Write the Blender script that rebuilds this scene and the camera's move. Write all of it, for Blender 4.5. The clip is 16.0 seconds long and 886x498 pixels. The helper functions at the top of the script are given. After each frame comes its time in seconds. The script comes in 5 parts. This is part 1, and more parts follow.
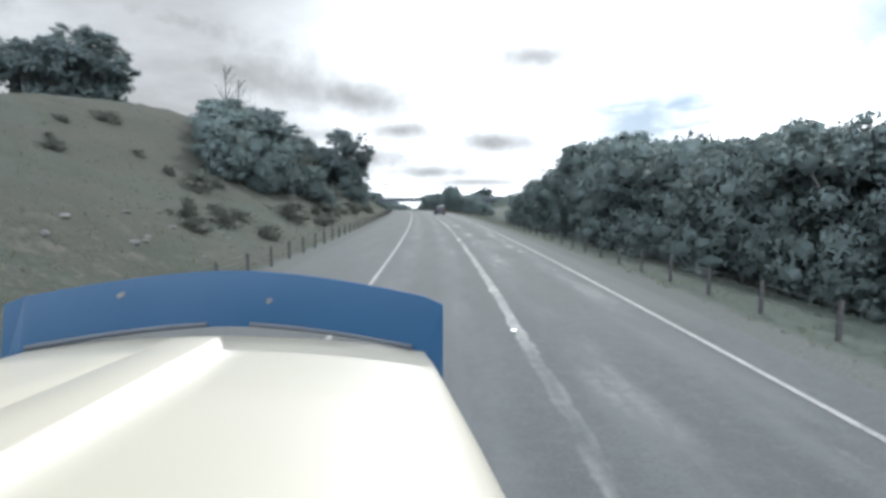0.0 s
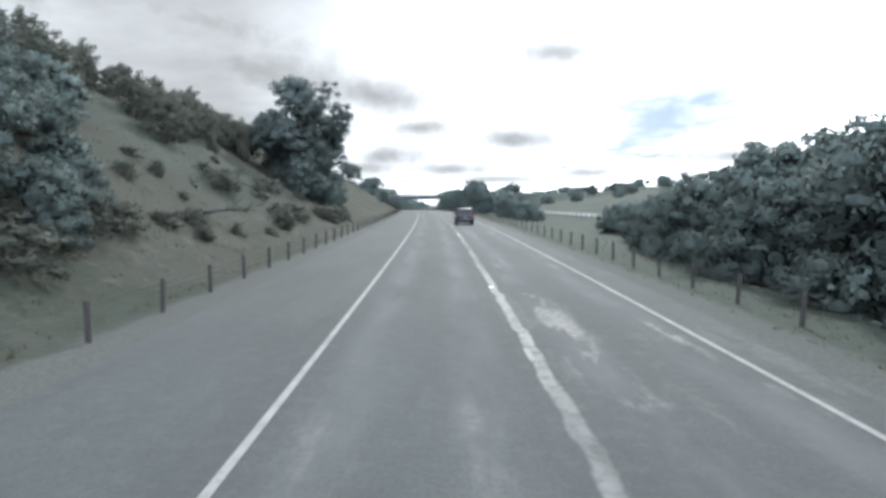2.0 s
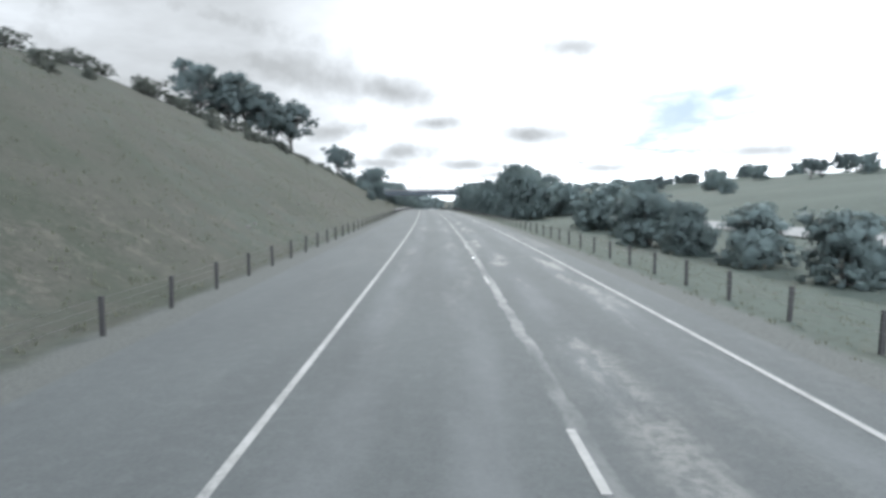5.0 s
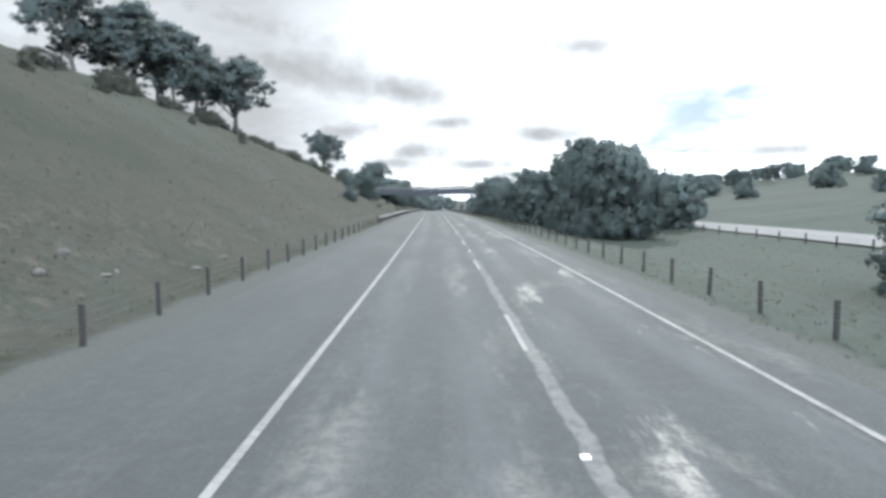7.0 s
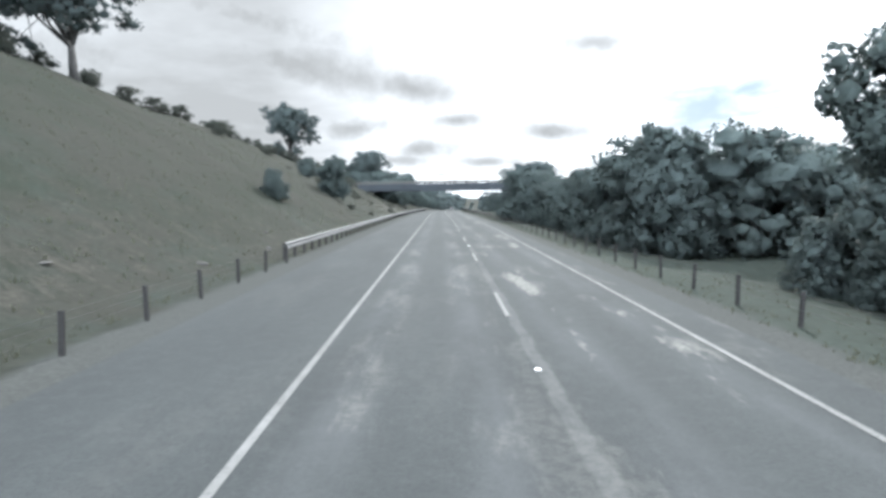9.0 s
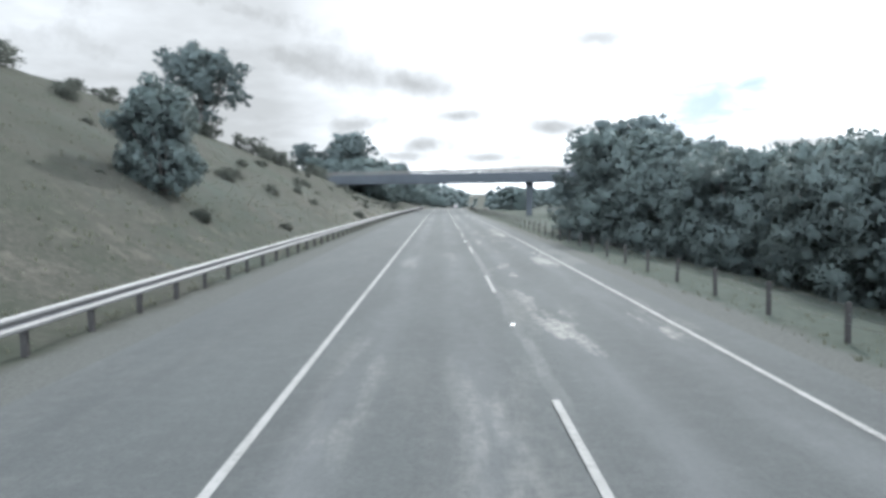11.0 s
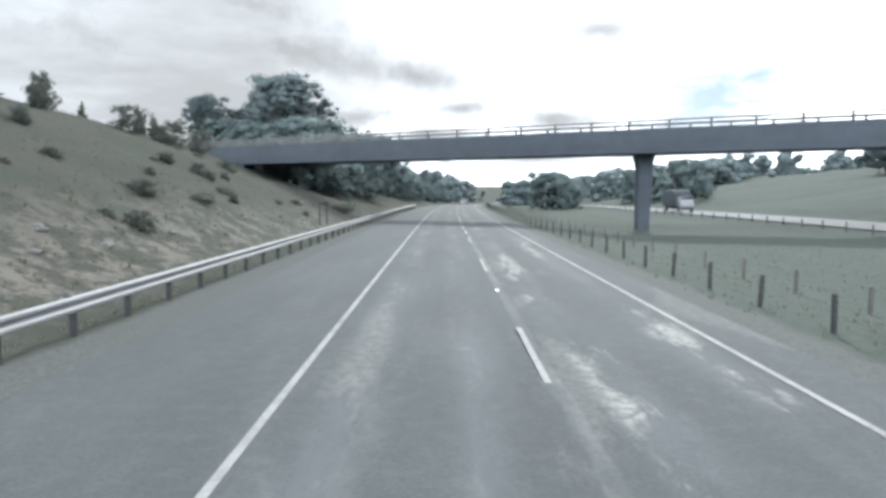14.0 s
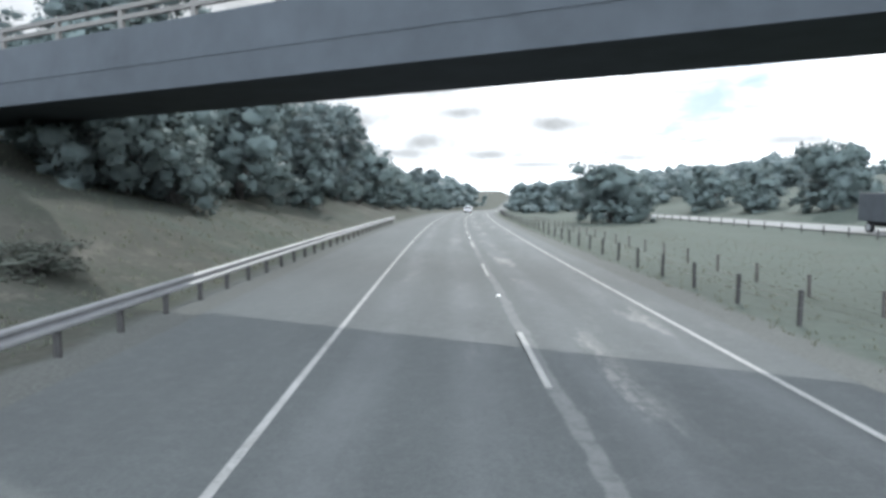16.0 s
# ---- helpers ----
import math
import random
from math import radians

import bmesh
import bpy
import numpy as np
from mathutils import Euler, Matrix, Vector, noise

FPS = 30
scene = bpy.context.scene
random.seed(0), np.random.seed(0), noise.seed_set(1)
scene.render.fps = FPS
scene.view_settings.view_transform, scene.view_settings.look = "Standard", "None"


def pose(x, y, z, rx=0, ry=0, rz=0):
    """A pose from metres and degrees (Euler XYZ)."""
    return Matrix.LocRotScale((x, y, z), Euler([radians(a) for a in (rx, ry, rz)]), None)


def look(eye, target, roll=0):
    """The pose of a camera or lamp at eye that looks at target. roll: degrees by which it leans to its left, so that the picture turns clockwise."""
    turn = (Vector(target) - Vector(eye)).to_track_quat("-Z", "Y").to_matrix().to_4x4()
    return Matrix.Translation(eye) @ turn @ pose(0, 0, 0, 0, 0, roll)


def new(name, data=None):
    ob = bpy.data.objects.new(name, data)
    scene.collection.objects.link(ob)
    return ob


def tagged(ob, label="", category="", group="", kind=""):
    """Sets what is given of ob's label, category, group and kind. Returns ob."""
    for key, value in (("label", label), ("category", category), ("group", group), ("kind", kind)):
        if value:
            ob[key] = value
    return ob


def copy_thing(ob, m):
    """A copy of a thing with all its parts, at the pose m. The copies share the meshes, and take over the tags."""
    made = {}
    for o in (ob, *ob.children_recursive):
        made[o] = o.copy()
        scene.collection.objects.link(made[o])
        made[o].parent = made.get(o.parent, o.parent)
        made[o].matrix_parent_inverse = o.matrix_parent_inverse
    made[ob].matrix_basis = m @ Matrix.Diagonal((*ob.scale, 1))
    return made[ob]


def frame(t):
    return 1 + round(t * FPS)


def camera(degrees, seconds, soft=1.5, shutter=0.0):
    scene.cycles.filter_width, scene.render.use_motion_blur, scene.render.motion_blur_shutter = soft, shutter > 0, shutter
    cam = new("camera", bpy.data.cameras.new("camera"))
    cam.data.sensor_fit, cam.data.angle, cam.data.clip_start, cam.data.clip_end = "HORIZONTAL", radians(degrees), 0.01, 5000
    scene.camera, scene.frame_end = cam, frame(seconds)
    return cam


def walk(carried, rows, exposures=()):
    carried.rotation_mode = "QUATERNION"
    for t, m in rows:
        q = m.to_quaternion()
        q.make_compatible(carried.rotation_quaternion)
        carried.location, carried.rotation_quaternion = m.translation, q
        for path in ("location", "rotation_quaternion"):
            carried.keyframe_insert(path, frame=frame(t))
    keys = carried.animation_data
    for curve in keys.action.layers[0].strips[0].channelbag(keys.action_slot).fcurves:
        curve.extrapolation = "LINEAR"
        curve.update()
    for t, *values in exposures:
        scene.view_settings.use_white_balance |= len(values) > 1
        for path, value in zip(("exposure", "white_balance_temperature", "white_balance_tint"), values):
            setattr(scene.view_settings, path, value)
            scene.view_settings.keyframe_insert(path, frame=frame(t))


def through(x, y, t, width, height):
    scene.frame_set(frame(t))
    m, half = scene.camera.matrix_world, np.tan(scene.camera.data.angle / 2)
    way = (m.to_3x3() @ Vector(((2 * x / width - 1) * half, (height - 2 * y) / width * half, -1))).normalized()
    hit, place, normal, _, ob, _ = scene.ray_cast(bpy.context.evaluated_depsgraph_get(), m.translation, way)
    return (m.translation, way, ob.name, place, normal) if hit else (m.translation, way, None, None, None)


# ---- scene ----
# The road's line: arc length s, heading to the left, grade. The camera rides at u = 0, 2.66 m up.
SPEED, RIDE, LENS = 23.6, 2.66, 1085.0
TILT = math.atan(92 / LENS)
# seconds: heading and dip of the vehicle in units of 1/LENS, against its heading and pitch at the start
SWAY = [(0, 0, 0), (0.5, 8, -3), (1, 16, -4.5), (1.5, 25, -9), (2, 35, -5), (2.5, 43, -6), (3, 48, -9), (3.5, 50.5, -11), (4, 52.5, -11.5),
        (5.2, 66, -13), (6.5, 78, -14.5), (7, 84, -13.5), (7.5, 90, -11.5), (8, 93, -18.5), (8.5, 95, -19), (9, 99, -18), (10.2, 101, -22), (11.5, 103, -26),
        (12, 105, -22), (12.5, 106, -32), (13, 106, -29), (13.5, 107, -27), (14, 107, -38), (14.5, 106, -31), (15, 106, -33), (15.5, 105, -31), (16, 104, -30)]
S0, S1 = -150, 2600
_s = np.arange(S0, S1 + 1.0)


def smooth(v, width):
    k = np.exp(-0.5 * (np.arange(-3 * width, 3 * width + 1) / width) ** 2)
    return np.convolve(np.pad(v, 3 * width, mode="edge"), k / k.sum(), mode="valid")


_bend = np.interp(_s, [S0, 0, 24, 47, 71, 95, 153, 177, 212, 271, 330, 378, 400, 430, 540, 580, S1],
                  np.array([-100, 0, 16.5, 34, 46, 54, 78, 89, 98.5, 103.5, 107, 104, 98, 80, -8, -25, -25]) / LENS)
_bend = smooth(_bend, 12)
_grade = smooth(np.interp(_s, [S0, 0, 330, 430, 540, 800, 1100, S1], [0.018, 0.018, -0.011, -0.012, -0.028, -0.028, 0.0, 0.0]), 20)
_x = np.cumsum(-np.sin(_bend)); _y = np.cumsum(np.cos(_bend)); _z = np.cumsum(_grade)
_x -= _x[-S0]; _y -= _y[-S0]; _z -= _z[-S0]


def bend(s):
    return float(np.interp(s, _s, _bend))


def place(s, u, w=0.0):
    """The world's place at s along the road, u to the right of the line and w over the carriageway."""
    a = np.interp(s, _s, _bend)
    return Vector((float(np.interp(s, _s, _x) + u * np.cos(a)), float(np.interp(s, _s, _y) + u * np.sin(a)), float(np.interp(s, _s, _z)) + w))


def rows():
    out = []
    for t, turn, dip in SWAY:
        s = SPEED * t
        rise = 0.018 + dip / LENS
        out.append((t, Matrix.Translation(place(s, 0, RIDE)) @ Euler((math.pi / 2 + rise - TILT, 0, turn / LENS), "XYZ").to_matrix().to_4x4()))
    return out


cam = camera(2 * math.degrees(math.atan(784 / LENS)), 16.0, soft=3.4)
walk(cam, rows(), [(0, 0.08, 5900, 8), (4, 0.22, 5900, 8), (9, 0.26, 5900, 8), (11.5, 0.38, 5900, 8), (14, 0.30, 5900, 8), (16, 0.38, 5900, 8)])

# ---- light ----
SUN_TURN, SUN_RISE = radians(12), radians(36)      # to the right of +y, over the horizon
sun = new("sun", bpy.data.lights.new("sun", "SUN"))
sun.data.energy, sun.data.angle, sun.data.color = 4.2, radians(0.6), (1.0, 0.95, 0.86)
sun.matrix_world = look((0, 0, 60), Vector((0, 0, 60)) - Vector((math.sin(SUN_TURN) * math.cos(SUN_RISE), math.cos(SUN_TURN) * math.cos(SUN_RISE), math.sin(SUN_RISE))))

sky = bpy.data.worlds.new("sky")
scene.world = sky
sky.use_nodes = True


class Nodes:
    """Short hand for building a node tree."""

    def __init__(self, tree):
        self.t = tree

    def add(self, kind, **values):
        n = self.t.nodes.new(kind)
        for k, v in values.items():
            if k == "op":
                n.operation = v
            elif k == "blend":
                n.blend_type = v
            elif k == "data":
                n.data_type = v
            else:
                n.inputs[int(k[1:]) if k[0] == "i" and k[1:].isdigit() else k.replace("_", " ")].default_value = v
        return n

    def join(self, a, b, to=0):
        self.t.links.new(a if isinstance(a, bpy.types.NodeSocket) else a.outputs[0], b.inputs[to])
        return b

    def math(self, op, a, b=0.0, c=None):
        n = self.t.nodes.new("ShaderNodeMath")
        n.operation = op
        for i, v in enumerate((a, b) if c is None else (a, b, c)):
            if isinstance(v, (int, float)):
                n.inputs[i].default_value = v
            else:
                self.t.links.new(v if isinstance(v, bpy.types.NodeSocket) else v.outputs[0], n.inputs[i])
        return n.outputs[0]

    def mix(self, fac, a, b):
        n = self.t.nodes.new("ShaderNodeMix")
        n.data_type = "RGBA"
        for i, v in ((0, fac), (6, a), (7, b)):
            if isinstance(v, (int, float)):
                n.inputs[i].default_value = v
            elif isinstance(v, tuple):
                n.inputs[i].default_value = (*v, 1)
            else:
                self.t.links.new(v if isinstance(v, bpy.types.NodeSocket) else v.outputs[0], n.inputs[i])
        return n.outputs[2]

    def noise(self, scale, detail=4, rough=0.55, vector=None):
        n = self.t.nodes.new("ShaderNodeTexNoise")
        n.inputs["Scale"].default_value, n.inputs["Detail"].default_value, n.inputs["Roughness"].default_value = scale, detail, rough
        if vector is not None:
            self.t.links.new(vector, n.inputs["Vector"])
        return n.outputs[0]

    def ramp(self, fac, lo, hi):
        n = self.t.nodes.new("ShaderNodeMapRange")
        n.inputs[1].default_value, n.inputs[2].default_value = lo, hi
        self.t.links.new(fac, n.inputs[0])
        return n.outputs[0]


def build_sky():
    k = Nodes(sky.node_tree)
    sky.node_tree.nodes.clear()
    air = k.add("ShaderNodeTexSky")
    air.sky_type, air.sun_disc, air.sun_elevation, air.sun_rotation = "NISHITA", False, SUN_RISE, SUN_TURN
    air.dust_density, air.air_density = 1.5, 1.0
    way = k.add("ShaderNodeTexCoord").outputs["Generated"]
    sep = k.join(way, k.add("ShaderNodeSeparateXYZ"))
    x, y, z = sep.outputs[0], sep.outputs[1], sep.outputs[2]
    up = k.math("MAXIMUM", z, 0.0)
    over = k.math("ADD", up, 0.10)
    flat = k.add("ShaderNodeCombineXYZ")
    k.join(k.math("DIVIDE", x, over), flat, 0)
    k.join(k.math("DIVIDE", y, over), flat, 1)
    flat = flat.outputs[0]
    broad = k.noise(0.62, 6, 0.6, flat)
    fine = k.noise(2.3, 5, 0.6, flat)
    puff = k.math("ADD", k.math("MULTIPLY", broad, 0.72), k.math("MULTIPLY", fine, 0.28))
    cover = k.ramp(puff, 0.26, 0.36)
    # azimuth to the right of +y and elevation, both in radians, for single clouds
    az = k.math("ARCTAN2", x, y)
    el = k.math("ARCSINE", z)
    warp = k.noise(9.0, 5, 0.65, way)
    warp2 = k.noise(26.0, 4, 0.6, way)
    jit = k.math("ADD", k.math("MULTIPLY", k.math("SUBTRACT", warp, 0.5), 1.1), k.math("MULTIPLY", k.math("SUBTRACT", warp2, 0.5), 1.0))

    def cloud(a, e, ra, re, lean=0.0):
        da = k.math("DIVIDE", k.math("SUBTRACT", az, a), ra)
        de = k.math("DIVIDE", k.math("SUBTRACT", k.math("SUBTRACT", el, e), k.math("MULTIPLY", k.math("SUBTRACT", az, a), lean)), re)
        r = k.math("SQRT", k.math("ADD", k.math("MULTIPLY", da, da), k.math("MULTIPLY", de, de)))
        m = k.ramp(k.math("ADD", r, k.math("MULTIPLY", jit, 0.6 if ra > 0.12 else 0.9)), 1.3, 0.1)
        return k.math("MULTIPLY", m, k.math("ADD", k.math("MULTIPLY", warp, 0.7), 0.65))

    grey = None
    for a, e, ra, re, lean, deep in GREY_CLOUDS:
        c = k.math("MULTIPLY", cloud(a, e, ra, re, lean), deep)
        grey = c if grey is None else k.math("MAXIMUM", grey, c)
    # thin dark bellies low over the horizon
    low = k.math("MULTIPLY", k.ramp(k.noise(3.4, 5, 0.6, flat), 0.50, 0.64), k.ramp(el, 0.26, 0.06))
    low = k.math("MULTIPLY", low, 0.75)
    # a thin grey sheet over the left half of the sky
    sheet = k.math("MULTIPLY", k.ramp(az, 0.04, -0.36), k.math("ADD", k.math("MULTIPLY", k.ramp(broad, 0.26, 0.56), 0.30), 0.66))
    sheet = k.math("MULTIPLY", sheet, k.ramp(az, -1.6, -1.1))
    grey = k.math("MAXIMUM", grey, sheet)
    grey = k.math("MINIMUM", k.math("MAXIMUM", grey, low), 1.0)
    hole = None
    for a, e, ra, re, lean in BLUE_HOLES:
        c = cloud(a, e, ra, re, lean)
        hole = c if hole is None else k.math("MAXIMUM", hole, c)
    cover = k.math("MAXIMUM", cover, k.ramp(z, 0.05, -0.02))
    clear = k.math("DIVIDE", k.math("SUBTRACT", 1.0, k.math("POWER", 0.22, hole)), 0.78)
    cover = k.math("MULTIPLY", cover, k.math("SUBTRACT", 1.0, clear))
    near = k.ramp(k.math("ADD", k.math("MULTIPLY", x, math.sin(SUN_TURN) * math.cos(SUN_RISE)),
                         k.math("ADD", k.math("MULTIPLY", y, math.cos(SUN_TURN) * math.cos(SUN_RISE)), k.math("MULTIPLY", z, math.sin(SUN_RISE)))), -0.3, 0.95)
    white = k.mix(near, (5.4, 5.65, 5.95), (2.3, 2.26, 2.2))
    white = k.mix(k.math("MULTIPLY", k.ramp(fine, 0.35, 0.68), 0.30), white, (1.3, 1.32, 1.34))
    thick = k.math("DIVIDE", k.math("SUBTRACT", 1.0, k.math("POWER", 0.19, grey)), 0.81)
    body = k.mix(thick, white, (0.49, 0.482, 0.462))
    blue = k.join(air, k.add("ShaderNodeVectorMath", op="SCALE"))
    blue.inputs["Scale"].default_value = SKY_STRENGTH
    shade = k.mix(k.ramp(cover, 0.0, 1.0), k.mix(0.85, blue.outputs[0], (0.50, 0.615, 0.73)), body)
    back = k.join(shade, k.add("ShaderNodeBackground"))
    back.inputs["Strength"].default_value = 1.0
    k.join(back, k.add("ShaderNodeOutputWorld"))


SKY_STRENGTH = 0.10
GREY_CLOUDS = [(0.085, 0.105, 0.095, 0.022, 0.0, 1.0), (0.145, 0.235, 0.085, 0.026, 0.0, 0.85), (-0.30, 0.20, 0.30, 0.075, -0.17, 1.0), (-0.14, 0.172, 0.14, 0.045, -0.10, 1.0), (-0.40, 0.27, 0.34, 0.07, -0.2, 0.93),
               (-0.075, 0.124, 0.080, 0.020, 0.0, 0.95), (-0.125, 0.078, 0.085, 0.026, 0.0, 1.0), (-0.24, 0.108, 0.10, 0.030, 0.1, 0.97), (-0.38, 0.118, 0.16, 0.034, 0.0, 0.97), (-0.70, 0.30, 0.45, 0.16, -0.2, 0.92), (-0.35, 0.43, 0.50, 0.11, 0.0, 0.7), (-0.62, 0.20, 0.36, 0.10, 0.0, 0.92),
               (-0.02, 0.058, 0.095, 0.015, 0.0, 0.95), (-0.16, 0.06, 0.11, 0.020, 0.0, 0.9), (0.48, 0.38, 0.34, 0.09, 0.1, 0.85), (-0.33, 0.12, 0.22, 0.045, 0.0, 0.85),
               (0.42, 0.072, 0.10, 0.016, 0.0, 0.85), (0.20, 0.052, 0.09, 0.013, 0.0, 0.8), (0.05, 0.042, 0.13, 0.010, 0.0, 0.85), (0.62, 0.075, 0.09, 0.017, 0.0, 0.75), (-0.60, 0.34, 0.36, 0.18, 0.0, 0.75), (-0.40, 0.27, 0.34, 0.09, -0.1, 0.45)]
BLUE_HOLES = [(0.31, 0.135, 0.105, 0.062, 0.25), (0.255, 0.092, 0.045, 0.018, 0.3), (0.66, 0.26, 0.13, 0.07, 0.2), (0.36, 0.155, 0.06, 0.02, 0.2)]
build_sky()


# ---- materials ----
def stuff(name, rough=0.8, metal=0.0):
    m = bpy.data.materials.new(name)
    m.use_nodes = True
    b = m.node_tree.nodes["Principled BSDF"]
    b.inputs["Roughness"].default_value, b.inputs["Metallic"].default_value = rough, metal
    return m, Nodes(m.node_tree), b


def bump(k, b, height, strength, distance):
    n = k.add("ShaderNodeBump")
    n.inputs["Strength"].default_value, n.inputs["Distance"].default_value = strength, distance
    k.join(height, n, 2)
    k.join(n, b, "Normal")


def plain(name, colour, rough=0.6, metal=0.0, grain=9.0, spread=0.25, relief=0.0):
    m, k, b = stuff(name, rough, metal)
    at = k.add("ShaderNodeTexCoord").outputs["Object"]
    n = k.math("ADD", k.math("MULTIPLY", k.noise(grain, 5, 0.6, at), 0.6), k.math("MULTIPLY", k.noise(grain * 0.13, 3, 0.5, at), 0.4))
    dark, light = tuple(c * (1 - spread) for c in colour), tuple(min(1, c * (1 + spread)) for c in colour)
    k.join(k.mix(k.ramp(n, 0.3, 0.7), dark, light), b, "Base Color")
    if rough > 0.52 and not metal:
        b.inputs["Specular IOR Level"].default_value = 0.15
    if relief:
        bump(k, b, k.noise(grain * 3, 4, 0.6, at), 0.5, relief)
    return m


def asphalt_material(name, seam):
    m, k, b = stuff(name, 0.78)
    uv = k.add("ShaderNodeUVMap").outputs[0]
    sep = k.join(uv, k.add("ShaderNodeSeparateXYZ"))
    u, s = sep.outputs[0], sep.outputs[1]
    long = k.add("ShaderNodeMapping")
    k.join(uv, long)
    long.inputs["Scale"].default_value = (1.0, 0.22, 1.0)
    wide = long.outputs[0]
    grain = k.noise(60, 3, 0.7, uv)
    mottled = k.noise(0.55, 5, 0.62, wide)
    base = k.mix(k.ramp(mottled, 0.3, 0.7), (0.028, 0.0315, 0.031), (0.043, 0.048, 0.047))
    base = k.mix(k.math("MULTIPLY", k.ramp(grain, 0.35, 0.75), 0.45), base, (0.074, 0.078, 0.077))

    speck = k.noise(17, 4, 0.75, uv)
    base = k.mix(k.math("MULTIPLY", k.ramp(speck, 0.42, 0.68), 0.55), base, (0.022, 0.024, 0.027))

    scuff = k.noise(3.4, 5, 0.7, uv)
    base = k.mix(k.math("MULTIPLY", k.ramp(scuff, 0.50, 0.66), 0.14), base, (0.088, 0.089, 0.090))
    base = k.mix(k.math("MULTIPLY", k.ramp(scuff, 0.46, 0.32), 0.18), base, (0.024, 0.026, 0.028))

    def strip(at, half, soft):
        return k.ramp(k.math("ABSOLUTE", k.math("SUBTRACT", u, at)), half + soft, half)

    # polished wheel paths, paler than the stone between them
    tracks = None
    for at in WHEEL_PATHS[name]:
        t = strip(at, 0.16, 0.42)
        tracks = t if tracks is None else k.math("MAXIMUM", tracks, t)
    streak = k.ramp(k.noise(0.9, 5, 0.6, wide), 0.36, 0.66)
    base = k.mix(k.math("MULTIPLY", k.math("MULTIPLY", tracks, streak), 0.30), base, (0.100, 0.103, 0.106))
    # stripped pale patches, thick in the right-hand wheel paths
    blotch = k.noise(0.42, 6, 0.68, wide)
    blotch2 = k.noise(1.3, 5, 0.65, wide)
    patch = k.math("MULTIPLY", k.ramp(k.math("ADD", k.math("MULTIPLY", blotch, 0.62), k.math("MULTIPLY", blotch2, 0.38)), 0.525, 0.575), k.math("MULTIPLY", k.math("MAXIMUM", tracks, 0.22), k.math("ADD", k.math("MULTIPLY", k.ramp(u, 0.6, 1.8), 0.72), 0.28)))
    patch = k.math("MULTIPLY", patch, k.math("ADD", k.math("MULTIPLY", k.ramp(k.noise(5.0, 5, 0.75, uv), 0.42, 0.56), 0.75), 0.25))
    worn = k.add("ShaderNodeValToRGB")
    k.join(k.math("DIVIDE", s, 420.0), worn)
    worn.color_ramp.elements.remove(worn.color_ramp.elements[1])
    worn.color_ramp.elements[0].position = 0.0
    worn.color_ramp.elements[0].color = (0.15, 0.15, 0.15, 1)
    for where, much in STRIPPED:
        worn.color_ramp.elements.new(where / 420.0).color = (much, much, much, 1)
    patch = k.math("MULTIPLY", patch, worn)
    base = k.mix(k.math("MULTIPLY", patch, 0.85), base, (0.205, 0.197, 0.18))
    if seam:
        wob = k.math("ADD", u, k.math("MULTIPLY", k.math("SUBTRACT", k.noise(0.9, 4, 0.6, uv), 0.5), 0.30))
        edge = k.ramp(k.math("ABSOLUTE", k.math("SUBTRACT", wob, 1.56)), 0.14, 0.09)
        broken = k.math("MULTIPLY", k.ramp(k.noise(0.20, 5, 0.7, wide), 0.40, 0.56), k.math("ADD", k.math("MULTIPLY", k.ramp(k.noise(4.0, 5, 0.7, uv), 0.36, 0.54), 0.6), 0.4))
        early = k.ramp(s, 200.0, 95.0)
        much = k.math("MULTIPLY", edge, k.math("MULTIPLY", broken, k.math("ADD", k.math("MULTIPLY", early, 0.48), 0.16)))
        base = k.mix(much, base, (0.24, 0.235, 0.225))
    # the oncoming road's sun glare, mixed into its base colour as a paler grey
    if not seam:
        base = k.mix(0.5, base, (0.15, 0.15, 0.146))
    k.join(base, b, "Base Color")
    b.inputs["Roughness"].default_value = 0.92
    b.inputs["Specular IOR Level"].default_value = 0.22
    bump(k, b, k.noise(95, 3, 0.7, uv), 0.55, 0.012)
    return m


# metres along the road, and how much of the seal has stripped there
STRIPPED = ((22, 0.25), (34, 0.8), (62, 0.7), (72, 0.3), (125, 0.3), (160, 1.0), (190, 1.0), (198, 0.5), (206, 1.0), (245, 1.0), (275, 0.7), (312, 0.8), (325, 1.0), (356, 0.8), (364, 0.4), (380, 0.35), (415, 0.6))
WHEEL_PATHS = {"asphalt": (-1.25, 0.52, 2.45, 4.25), "far_asphalt": (1.4, 3.2, 5.0, 6.7)}
ASPHALT = asphalt_material("asphalt", True)
FAR_ASPHALT = asphalt_material("far_asphalt", False)


